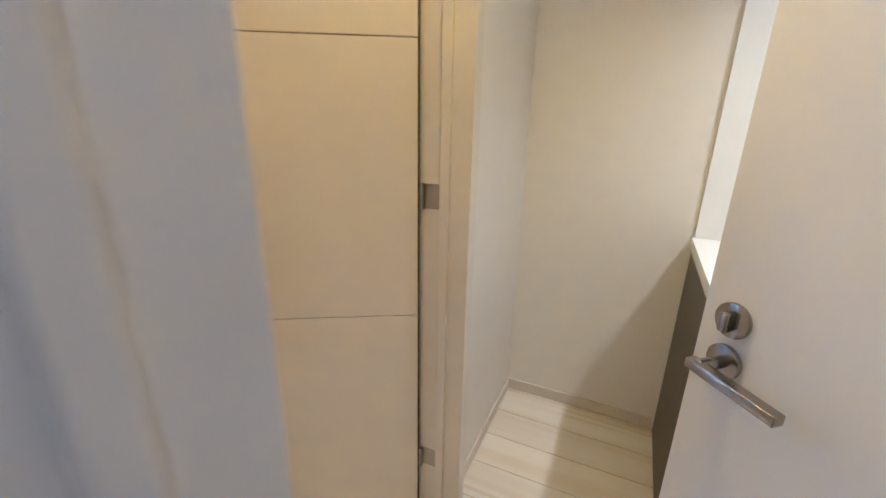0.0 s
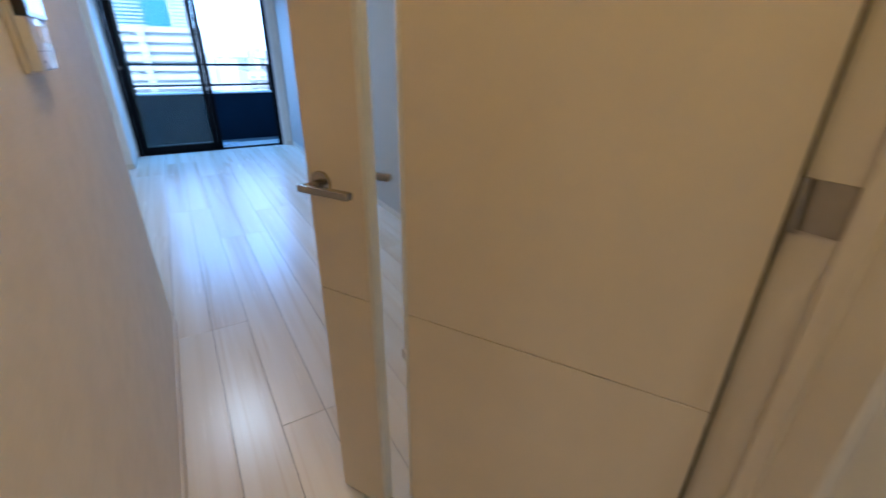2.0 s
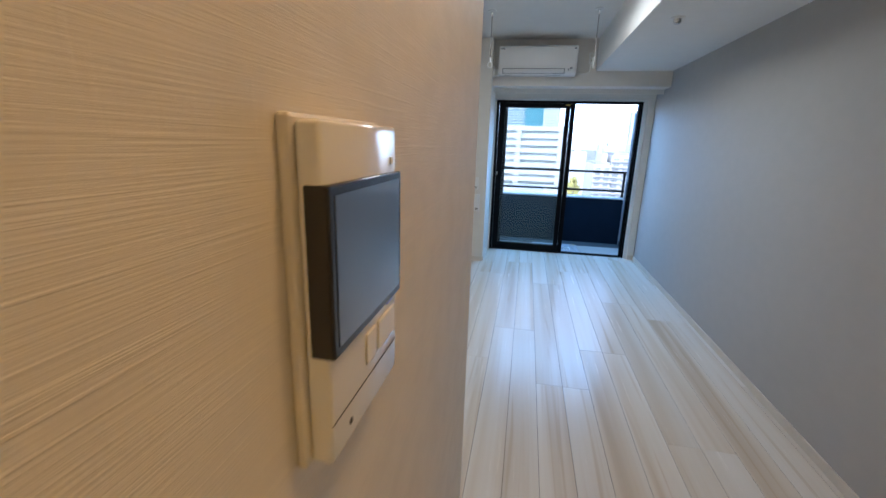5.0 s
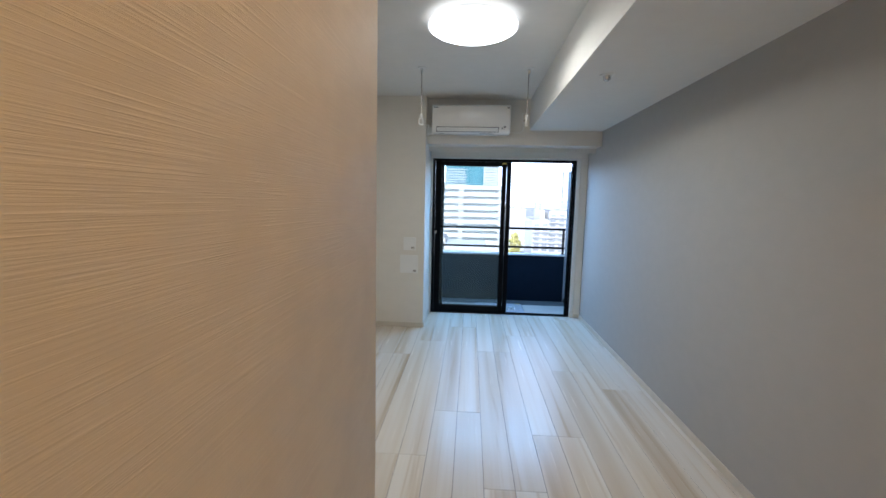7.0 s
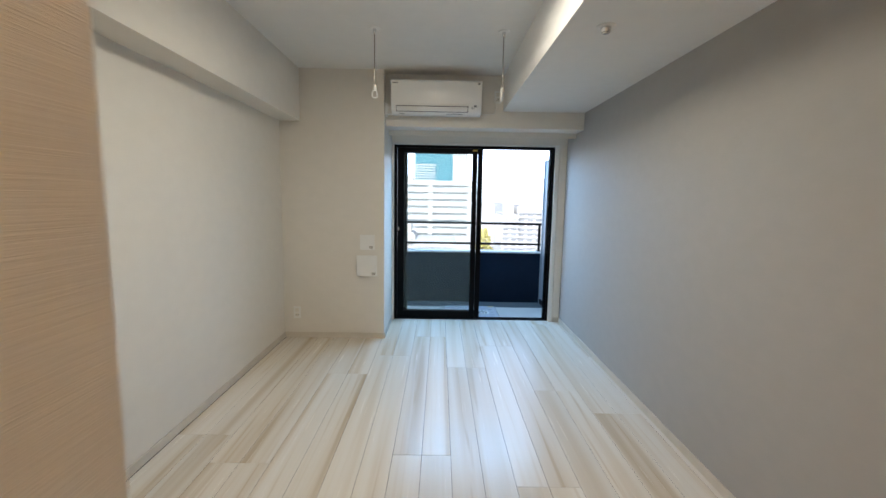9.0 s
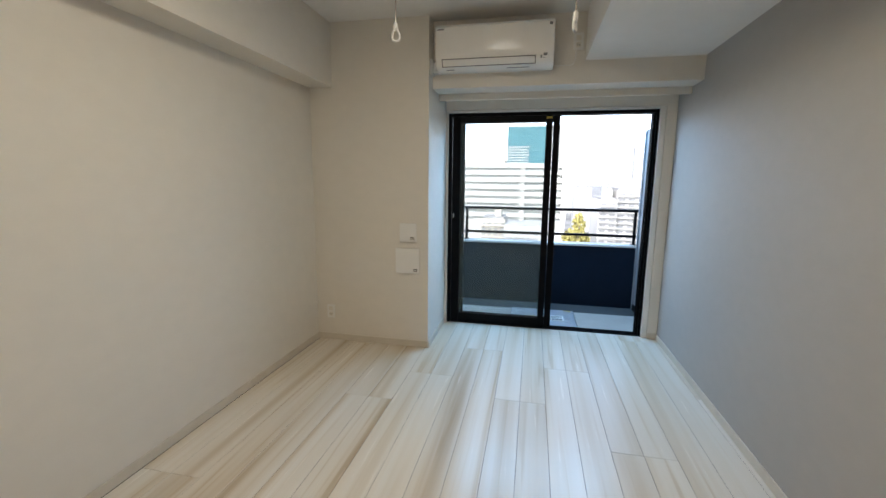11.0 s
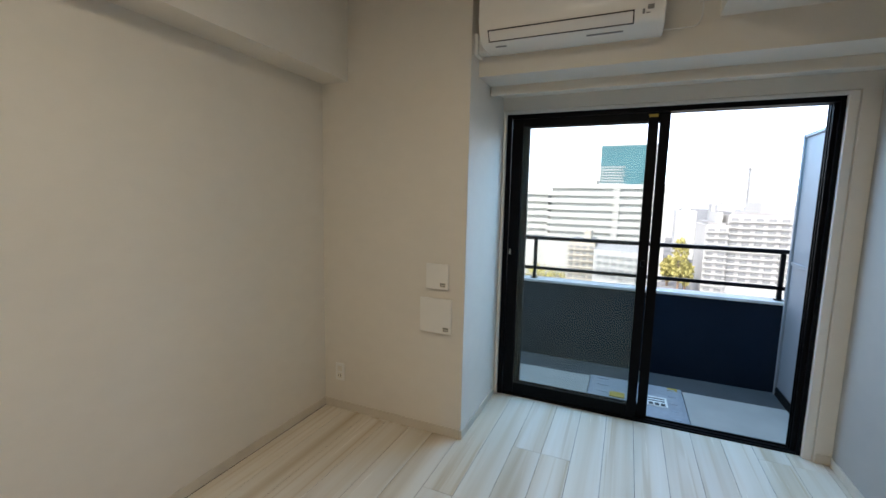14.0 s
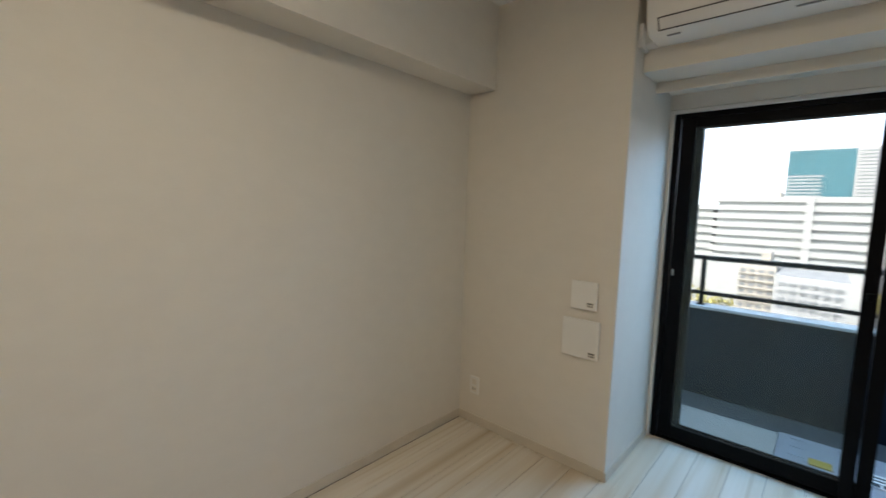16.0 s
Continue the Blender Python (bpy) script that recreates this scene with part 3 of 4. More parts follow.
sprinkler = thing("sprinkler_head", "small white and chrome sprinkler head under the soffit", "sprinkler", pose(0.945, 4.40, SOFFIT_Z))
part("plate", lathe_bm([(0.040, -0.007), (0.047, -0.003), (0.047, 0.0)], (0, 0, 0), 36), WHITE, sprinkler, "", True)
part("body", lathe_bm([(0.022, -0.030), (0.024, -0.024), (0.026, -0.007)], (0, 0, 0), 24), CHROME, sprinkler, "", True)
part("deflector", lathe_bm([(0.014, -0.037), (0.016, -0.034), (0.014, -0.030)], (0, 0, 0), 24), CHROME, sprinkler, "", True)


def air_conditioner():
    x0, x1, y0, y1, z0, z1 = -0.338, 0.512, 6.258, LINTEL_Y, 2.222, 2.520
    t = thing("air_conditioner", "white wall-mounted air conditioner, closed, above the window", "air conditioner", pose(0, 0, 0))
    profile = [(y1, z0 + 0.012), (y1 - 0.05, z0), (y0 + 0.062, z0 + 0.004), (y0 + 0.030, z0 + 0.026), (y0 + 0.010, z0 + 0.062), (y0, z0 + 0.11), (y0, z1 - 0.020), (y0 + 0.012, z1 - 0.004), (y0 + 0.030, z1), (y1, z1)]
    bm = bmesh.new()
    a = [bm.verts.new((x0, y, z)) for y, z in profile]
    b = [bm.verts.new((x1, y, z)) for y, z in profile]
    for i in range(len(profile)):
        j = (i + 1) % len(profile)
        bm.faces.new((a[i], a[j], b[j], b[i]))
    bm.faces.new(a)
    bm.faces.new(b[::-1])
    bmesh.ops.recalc_face_normals(bm, faces=bm.faces[:])
    ends = [e for e in bm.edges if abs(e.verts[0].co.x - e.verts[1].co.x) < 1e-6]
    bmesh.ops.bevel(bm, geom=ends, offset=0.008, segments=3, affect="EDGES", profile=0.5)
    part("body", bm, AC_WHITE, t, "", True)
    flap = bmesh.new()
    fx0, fx1 = x0 + 0.052, x1 - 0.130
    box_bm(fx0, fx1, -0.0035, 0.0035, -0.024, 0.024, 0.003, 2, flap)
    slope = Matrix.Translation((0, y0 + 0.0235, z0 + 0.037)) @ Matrix.Rotation(radians(31), 4, "X")
    bmesh.ops.transform(flap, matrix=slope, verts=flap.verts[:])
    recess = box_bm(fx0 - 0.005, fx1 + 0.005, -0.001, 0.004, -0.029, 0.029)
    bmesh.ops.transform(recess, matrix=slope, verts=recess.verts[:])
    part("outlet_recess", recess, SLOT, t)
    part("louver_flap", flap, WHITE_GLOSS, t, "long white louver flap", True)
    marks = bmesh.new()
    for px, pz, w, h in ((x1 - 0.060, z0 + 0.070, 0.026, 0.018), (x1 - 0.088, z0 + 0.055, 0.010, 0.020), (x1 - 0.070, z0 + 0.048, 0.016, 0.004)):
        box_bm(px - w / 2, px + w / 2, -0.001, 0.001, -h / 2 + pz - z0 - 0.05, h / 2 + pz - z0 - 0.05, 0, 1, marks)
    bmesh.ops.transform(marks, matrix=Matrix.Translation((0, y0 + 0.0145, z0 + 0.046)) @ Matrix.Rotation(radians(24), 4, "X"), verts=marks.verts[:])
    part("display_marks", marks, GREYPRINT, t)
    part("badge", box_bm(x0 + 0.016, x0 + 0.066, y0 - 0.0012, y0 + 0.001, z1 - 0.040, z1 - 0.030), GREYPRINT, t, "small grey badge bar")
    part("sensor", box_bm(x1 - 0.040, x1 - 0.018, y0 - 0.0012, y0 + 0.001, z1 - 0.044, z1 - 0.026), GREYPRINT, t)
    for px, w in ((x0 + 0.10, 0.055), (x1 - 0.25, 0.16)):
        part("caution_print", box_bm(px - w / 2, px + w / 2, y0 + 0.075, y0 + 0.087, z0 - 0.0006, z0 + 0.003), GREYPRINT, t)
    part("pipe_cover", box_bm(COL_X + 0.001, x0 - 0.002, LINTEL_Y - 0.075, LINTEL_Y, z0 + 0.010, z0 + 0.085, 0.008, 2), WHITE, t, "white pipe cover box")
    part("pipe_elbow", box_bm(COL_X + 0.001, COL_X + 0.022, LINTEL_Y - 0.10, LINTEL_Y - 0.002, z0 - 0.004, z0 + 0.11, 0.006, 2), WHITE, t)
    return t


air_conditioner()


def cable(name, points, radius, mat, label, category):
    data = bpy.data.curves.new(name, "CURVE")
    data.dimensions, data.bevel_depth, data.bevel_resolution, data.resolution_u = "3D", radius, 3, 6
    s = data.splines.new("BEZIER")
    s.bezier_points.add(len(points) - 1)
    for p, co in zip(s.bezier_points, points):
        p.co, p.handle_left_type, p.handle_right_type = co, "AUTO", "AUTO"
    data.materials.append(mat)
    return tagged(new(name, data), label, category)


cable("power_cable", [(0.51, LINTEL_Y - 0.006, 2.262), (0.60, LINTEL_Y - 0.006, 2.262), (0.655, LINTEL_Y - 0.006, 2.268), (0.672, LINTEL_Y - 0.006, 2.30), (0.674, LINTEL_Y - 0.006, 2.345), (0.674, LINTEL_Y - 0.008, 2.378)], 0.0035, WHITE, "thin white power cable on the lintel wall", "cable")


def wall_plate(name, m, w, h, parts, label, category, mat=WHITE, depth=0.009):
    """A plate with its face on local -y; parts: (name, x0, x1, z0, z1, material, rise)."""
    t = thing(name, label, category, m)
    part("plate", box_bm(-w / 2, w / 2, -depth, 0, -h / 2, h / 2, 0.0025, 2), mat, t)
    for n, x0, x1, z0, z1, pm, rise in parts:
        part(n, box_bm(x0, x1, -depth - rise, -depth + 0.001, z0, z1, 0.0006), pm, t)
    return t


wall_plate("power_outlet", pose(0.690, LINTEL_Y, 2.425), 0.070, 0.118, [("socket", -0.018, 0.018, 0.006, 0.042, CREAM, 0.002), ("socket", -0.018, 0.018, -0.042, -0.006, CREAM, 0.002), ("slot", -0.009, -0.006, -0.032, -0.016, SLOT, 0.0028), ("slot", 0.006, 0.009, -0.032, -0.016, SLOT, 0.0028)],
           "white wall outlet beside the air conditioner", "outlet")
wall_plate("power_outlet", pose(-1.290, COL_Y, 0.259), 0.070, 0.118, [("socket", -0.018, 0.018, 0.006, 0.042, CREAM, 0.002), ("socket", -0.018, 0.018, -0.042, -0.006, CREAM, 0.002), ("slot", -0.009, -0.006, -0.032, -0.016, SLOT, 0.0028), ("slot", 0.006, 0.009, -0.032, -0.016, SLOT, 0.0028)],
           "white wall outlet low on the pillar", "outlet")


def vent(z0, z1, x0, x1, label):
    w, h = x1 - x0, z1 - z0
    t = thing("wall_vent", label, "wall vent", pose((x0 + x1) / 2, COL_Y, (z0 + z1) / 2), "air vents on the pillar")
    part("collar", box_bm(-w / 2 + 0.012, w / 2 - 0.012, -0.014, 0, -h / 2 + 0.012, h / 2 - 0.012), CREAM, t)
    part("cover", box_bm(-w / 2, w / 2, -0.026, -0.014, -h / 2, h / 2, 0.003, 2), WHITE, t)
    lx = w / 2 - 0.014
    part("label", box_bm(lx - 0.040, lx, -0.0268, -0.0255, -h / 2 + 0.012, -h / 2 + 0.040), CREAM, t)
    bars = bmesh.new()
    box_bm(lx - 0.037, lx - 0.003, -0.0274, -0.0260, -h / 2 + 0.030, -h / 2 + 0.037, 0, 1, bars)
    for i in range(4):
        box_bm(lx - 0.034 + i * 0.008, lx - 0.029 + i * 0.008, -0.0274, -0.0260, -h / 2 + 0.016, -h / 2 + 0.025, 0, 1, bars)
    part("label_print", bars, SLOT, t)
    return t


vent(0.908, 1.058, -0.648, -0.505, "small square white air vent cover on the pillar")
vent(0.643, 0.852, -0.685, -0.481, "larger square white air vent cover on the pillar")


def intercom():
    t = thing("intercom", "white wall intercom with a black-framed screen", "intercom", pose(LW, 1.487, 1.356, 0, 0, 90))
    w, h = 0.158, 0.257
    part("back_plate", box_bm(-w / 2 - 0.004, w / 2 + 0.004, -0.010, 0, -h / 2 - 0.004, h / 2 + 0.004, 0.003, 2), CREAM, t, "cream mounting plate")
    part("body", box_bm(-w / 2, w / 2, -0.029, -0.0102, -h / 2, h / 2, 0.004, 3), WHITE_GLOSS, t, "", True)
    part("screen_frame", box_bm(-w / 2 - 0.0012, w / 2 + 0.0012, -0.034, -0.015, -0.038, 0.087, 0.002, 2), BEZEL, t, "black screen frame")
    part("screen", box_bm(-w / 2 + 0.007, w / 2 - 0.007, -0.0346, -0.033, -0.030, 0.080, 0.0), SCREEN, t, "dark glossy screen")
    part("status_lamp", box_bm(0.060, 0.067, -0.0300, -0.0285, 0.094, 0.101, 0.0004), CREAM, t)
    part("talk_button", box_bm(0.020, 0.070, -0.0312, -0.0285, -0.080, -0.050, 0.002, 2), WHITE, t, "wide talk button")
    part("alarm_button", box_bm(-0.010, 0.014, -0.0312, -0.0285, -0.080, -0.050, 0.002, 2), WHITE, t)
    part("indicator", box_bm(0.046, 0.062, -0.0308, -0.0285, -0.044, -0.034, 0.001), material("blue_indicator", (0.15, 0.2, 0.75), 0.3), t, "small blue indicator")
    part("cover_seam", box_bm(-w / 2 + 0.002, w / 2 - 0.002, -0.0294, -0.0286, -0.0945, -0.0935), SLOT, t)
    part("microphone_hole", tube_bm(0.003, (-0.045, -0.0296, -0.112), (-0.045, -0.028, -0.112), 12), SLOT, t)
    return t


intercom()
switch = thing("light_switch", "white light switch plate on the hall wall", "light switch", pose(LW, 0.854, 1.281, 0, 0, 90))
part("plate", box_bm(-0.036, 0.036, -0.009, 0, -0.060, 0.060, 0.003, 2), WHITE, switch)
part("rocker", box_bm(-0.022, 0.022, -0.013, -0.008, -0.046, 0.046, 0.003, 2), WHITE_GLOSS, switch)


def downlight(x, y, z, label):
    t = thing("downlight", label, "downlight", pose(x, y, z), "recessed downlights")
    part("trim_ring", lathe_bm([(0.050, -0.004), (0.058, -0.003), (0.060, 0.0)], (0, 0, 0), 36), WHITE, t, "", True)
    part("bulb", lathe_bm([(0.030, -0.009), (0.046, -0.006), (0.048, -0.004)], (0, 0, 0), 32), BULB, t, "glowing warm lens", True)


downlight(0.42, 0.14, HALL_CEIL, "recessed warm downlight in the hall ceiling")
downlight(0.40, 1.61, CEIL, "recessed warm downlight above the room entry")
downlight(-0.80, -0.55, HALL_CEIL, "recessed downlight in the toilet ceiling")
downlight(1.02, -0.86, HALL_CEIL, "recessed downlight in the washroom ceiling")

# tall white unit filling the recess behind the door
unit = thing("storage_cabinet", "tall cool-white storage cabinet in the recess behind the door", "cabinet")
part("carcass", box_bm(1.102, RW - 0.003, PART_Y1 + 0.004, STUB_Y0 - 0.004, 0.0, SOFFIT_Z - 0.002, 0.002), COOL_WHITE, unit)
for y0, y1 in ((PART_Y1 + 0.006, 1.044), (1.050, STUB_Y0 - 0.006)):
    part("cabinet_door", box_bm(1.080, 1.101, y0, y1, 0.012, SOFFIT_Z - 0.008, 0.002, 2), COOL_WHITE, unit)

# ---- washroom ----
VY = -0.256
vanity = thing("vanity_unit", "washroom vanity with dark brown side panel", "vanity", pose(0, 0, 0))
part("side_panel", box_bm(0.905, 1.532, VY - 0.020, VY, 0.0, 0.845, 0.001), BROWN, vanity, "dark brown side panel")
part("body", box_bm(0.925, 1.532, VY - 0.95, VY - 0.021, 0.06, 0.80), BROWN, vanity)
part("toe_kick", box_bm(0.960, 1.50, VY - 0.95, VY - 0.021, 0.0, 0.06), SLOT, vanity)
for z0, z1 in ((0.065, 0.40), (0.405, 0.795)):
    d = part("drawer", box_bm(0.902, 0.924, VY - 0.47, VY - 0.022, z0, z1, 0.0015), DOOR, vanity, "beige drawer front")
    part("pull", box_bm(0.896, 0.906, VY - 0.46, VY - 0.032, z1 - 0.016, z1 - 0.004, 0.002), STEEL, d, "slim metal pull")
for z0, z1 in ((0.065, 0.40), (0.405, 0.795)):
    part("drawer", box_bm(0.902, 0.924, VY - 0.945, VY - 0.474, z0, z1, 0.0015), DOOR, vanity, "beige drawer front")
part("recess_strip", box_bm(0.915, 0.935, VY - 0.95, VY - 0.021, 0.797, 0.846), SLOT, vanity)
counter = bmesh.new()
cx, cy, rx, ry = 1.235, VY - 0.475, 0.175, 0.27
outer_loop, inner_loop = [], []
N = 48
for i in range(N):
    a = 2 * math.pi * i / N
    ca, sa = math.cos(a), math.sin(a)
    k = 1.0 / max(abs(ca), abs(sa))
    outer_loop.append((1.200 + 0.332 * ca * k, cy + 0.483 * sa * k))
    inner_loop.append((cx + rx * ca, cy + ry * sa))
top_o = [counter.verts.new((x, y, 0.885)) for x, y in outer_loop]
low_o = [counter.verts.new((x, y, 0.846)) for x, y in outer_loop]
top_i = [counter.verts.new((x, y, 0.885)) for x, y in inner_loop]
low_i = [counter.verts.new((x, y, 0.846)) for x, y in inner_loop]
for i in range(N):
    j = (i + 1) % N
    for q in ((top_o[i], top_o[j], top_i[j], top_i[i]), (low_o[i], low_i[i], low_i[j], low_o[j]), (top_o[i], low_o[i], low_o[j], top_o[j]), (top_i[i], top_i[j], low_i[j], low_i[i])):
        counter.faces.new(q)
bmesh.ops.recalc_face_normals(counter, faces=counter.faces[:])
part("counter", counter, COUNTER, vanity, "glossy white counter")
bowl = bmesh.new()
rings = []
for k, z in ((1.02, 0.883), (0.985, 0.875), (0.93, 0.83), (0.80, 0.765), (0.45, 0.735), (0.08, 0.728)):
    rings.append([bowl.verts.new((cx + rx * k * math.cos(2 * math.pi * i / N), cy + ry * k * math.sin(2 * math.pi * i / N), z - (0.038 if k > 1 else 0.012))) for i in range(N)])
for a, b in zip(rings, rings[1:]):
    for i in range(N):
        bowl.faces.new((a[i], a[(i + 1) % N], b[(i + 1) % N], b[i]))
bowl.faces.new(rings[-1])
part("basin", bowl, GUTTER, vanity, "dark oval basin", True)
tap = thing("basin_tap", "chrome basin mixer tap on the counter", "tap", pose(1.452, VY - 0.40, 0.885))
part("base", lathe_bm([(0.026, 0.0), (0.026, 0.012), (0.021, 0.016), (0.020, 0.10), (0.016, 0.106)], (0, 0, 0), 28), CHROME, tap, "", True)
part("spout", tube_bm(0.011, (0, 0, 0.085), (-0.135, 0, 0.105), 18), CHROME, tap, "", True)
part("lever", box_bm(-0.012, 0.075, -0.008, 0.008, 0.106, 0.118, 0.004, 2), CHROME, tap, "", True)
structure("wall_splash_panel", box_bm(1.532, 1.545, VY - 0.95, VY, 0.885, 2.05, 0.001), SPLASH, "white glossy panel above the vanity counter")
box_lamp = thing("ceiling_cover", "small white ceiling fitting high on the washroom wall", "ceiling fitting", pose(1.33, 0.30, HALL_CEIL))
part("cover", box_bm(-0.06, 0.06, -0.06, 0.06, -0.02, 0, 0.004, 2), WHITE, box_lamp)

# ---- balcony ----
structure("balcony_slab", box_bm(-3.2, 1.75, 7.165, 8.16, -0.30, -0.052), GUTTER, "grey coated balcony slab with a gutter", "balcony floor")
structure("balcony_floor", prism_bm([(-3.2, 7.168), (0.218, 7.168), (0.218, 7.815), (-3.2, 7.815)], -0.052, -0.040), CONCRETE, "pale grey balcony floor sheet", "balcony floor")
structure("balcony_floor", box_bm(0.908, 1.60, 7.168, 7.815, -0.052, -0.040), CONCRETE, "pale grey balcony floor sheet", "balcony floor")
hatch = thing("escape_hatch", "stainless steel escape hatch lid in the balcony floor", "escape hatch", pose(0, 0, 0))
part("rim", box_bm(0.224, 0.902, 7.180, 7.835, -0.052, -0.034, 0.003), HATCHM, hatch)
part("lid", box_bm(0.250, 0.876, 7.206, 7.812, -0.034, -0.026, 0.003), HATCHM, hatch, "ribbed stainless lid")
for i in range(5):
    y = 7.26 + i * 0.125
    for x0, x1 in ((0.285, 0.370), (0.51, 0.585), (0.795, 0.85)):
        part("rib", box_bm(x0, x1, y - 0.008, y + 0.008, -0.026, -0.020, 0.003, 2), HATCHM, hatch)
part("notice_plate", box_bm(0.600, 0.780, 7.420, 7.580, -0.0262, -0.0185, 0.001), WHITE, hatch, "white notice plate with black print")
print_bm = bmesh.new()
for i in range(4):
    box_bm(0.615 + i * 0.040, 0.645 + i * 0.040, 7.430, 7.470, -0.019, -0.0172, 0, 1, print_bm)
box_bm(0.615, 0.765, 7.495, 7.510, -0.019, -0.0172, 0, 1, print_bm)
box_bm(0.615, 0.765, 7.535, 7.550, -0.019, -0.0172, 0, 1, print_bm)
part("notice_print", print_bm, SLOT, hatch)
part("caution_label", box_bm(0.800, 0.870, 7.750, 7.806, -0.0262, -0.0240), YELLOW, hatch, "yellow caution label")
part("caution_label", box_bm(0.385, 0.490, 7.445, 7.530, -0.0262, -0.0185), YELLOW, hatch, "yellow caution label")

structure("balcony_parapet", box_bm(-3.2, 1.75, 8.16, 8.30, -0.30, 0.665, 0.004), NAVY, "dark navy balcony parapet wall", "parapet")
structure("balcony_coping", box_bm(-3.2, 1.75, 8.145, 8.32, 0.665, 0.690, 0.004), COPING, "pale metal coping on the parapet", "coping")
railing = thing("balcony_railing", "black metal balcony handrail on the parapet", "railing", pose(0, 0, 0))
part("top_rail", box_bm(-3.2, 1.60, 8.19, 8.25, 1.065, 1.098, 0.006, 2), BLACK, railing, "flat black top rail")
part("lower_rail", box_bm(-3.2, 1.60, 8.205, 8.235, 0.775, 0.805, 0.004, 2), BLACK, railing)
for x in (-2.34, -1.36, -0.376, 1.565):
    p = part("post", box_bm(x - 0.016, x + 0.016, 8.205, 8.235, 0.690, 1.066, 0.003), BLACK, railing)
    part("post_foot", box_bm(x - 0.030, x + 0.030, 8.190, 8.250, 0.690, 0.700, 0.002), BLACK, p)
screen = thing("balcony_partition", "pale grey balcony partition board in a dark frame", "partition", pose(0, 0, 0))
part("board", box_bm(1.590, 1.600, 7.22, 8.10, 0.02, 1.94), SHEET, screen, "pale grey fibre board")
part("frame_bar", box_bm(1.575, 1.612, 8.10, 8.135, -0.045, 1.965, 0.003), SHEET, screen)
part("frame_bar", box_bm(1.575, 1.612, 7.185, 7.22, -0.045, 1.965, 0.003), BLACK, screen)
part("frame_bar", box_bm(1.578, 1.610, 7.22, 8.10, 1.94, 1.965, 0.003), SHEET, screen)
part("frame_bar", box_bm(1.578, 1.610, 7.22, 8.10, -0.045, 0.02, 0.003), BLACK, screen)
part("cross_bar", box_bm(1.580, 1.590, 7.22, 8.10, 0.99, 1.02, 0.002), SHEET, screen)
part("notice", box_bm(1.5885, 1.590, 7.55, 7.60, 0.82, 0.90), WHITE, screen)
# out of view; added to keep sky light off the parapet and balcony floor
structure("sky_block_slab", box_bm(-3.2, 1.75, 7.20, 8.30, 2.75, 2.95), COPING, "unseen pale slab added over the balcony to cut sky light", "balcony ceiling")
facade = bmesh.new()
for x0, x1, z0, z1 in ((-3.2, COL_X, -0.3, 2.75), (RW + 0.001, 1.75, -0.3, 2.75), (COL_X, RW, 2.13, 2.75), (-9, 9, 2.75, 14), (-9, 9, -42, -0.3), (-9, -3.2, -0.3, 2.75), (1.75, 9, -0.3, 2.75)):
    box_bm(x0, x1, 7.2, 7.3 if -0.31 < z0 < 2.2 and x0 > -4 and x1 < 3 else 7.42, z0, z1, 0, 1, facade)
structure("facade", facade, COPING, "pale tiled outer wall of the tower block", "facade")

# ---- the city beyond ----
GROUND_Z = -40.0
ASPHALT = mottled("city_ground", (0.10, 0.10, 0.095), 0.9, 0.5, 0.03, 0.4)
FACADE_W = mottled("white_tile_facade", (0.27, 0.27, 0.26), 0.7, 0.05, 0.15)
FACADE_B = mottled("beige_facade", (0.29, 0.265, 0.225), 0.75, 0.08, 0.15)
FACADE_G = mottled("grey_facade", (0.23, 0.235, 0.235), 0.75, 0.10, 0.12)
ROOFS = mottled("grey_roof", (0.17, 0.17, 0.17), 0.85, 0.2, 0.2)
WINDOWG = mottled("dark_window_band", (0.12, 0.125, 0.13), 0.35, 0.3, 0.3)
# window colour lightened to imitate bright sky mirrored in the office glass
BANDS = mottled("sky_glare_window_band", (0.21, 0.225, 0.215), 0.4, 0.2, 0.3)
TEAL = mottled("teal_curtain_wall", (0.035, 0.10, 0.12), 0.5, 0.12, 0.05, Specular_IOR_Level=0.2)
LEAF = mottled("leaves", (0.22, 0.20, 0.06), 0.7, 0.4, 0.6)
BARK = mottled("bark", (0.10, 0.07, 0.05), 0.9)
structure("ground", box_bm(-3000, 3000, -200, 4500, GROUND_Z - 1, GROUND_Z), ASPHALT, "grey city ground far below", "ground")


def banded_block(x0, x1, y0, y1, top, floors, storey, label, wall=FACADE_W, gap=0.42, piers=()):
    """An office block with level spandrels between recessed window bands."""
    t = thing("office_building", label, "building", pose(0, 0, 0))
    part("core", box_bm(x0 + 1.0, x1 - 1.0, y0 + 1.2, y1 - 1.0, GROUND_Z, top - 0.8), BANDS, t, "recessed window bands coloured pale for sky glare")
    for i in range(floors):
        z1 = top - i * storey
        part("spandrel", box_bm(x0, x1, y0, y1, z1 - storey * (1 - gap), z1), wall, t)
    for px in piers:
        part("pier", box_bm(px - 0.9, px + 0.9, y0 - 0.4, y0 + 1.4, top - floors * storey, top), wall, t)
    part("podium", box_bm(x0, x1, y0, y1, GROUND_Z, top - floors * storey), wall, t)
    return t


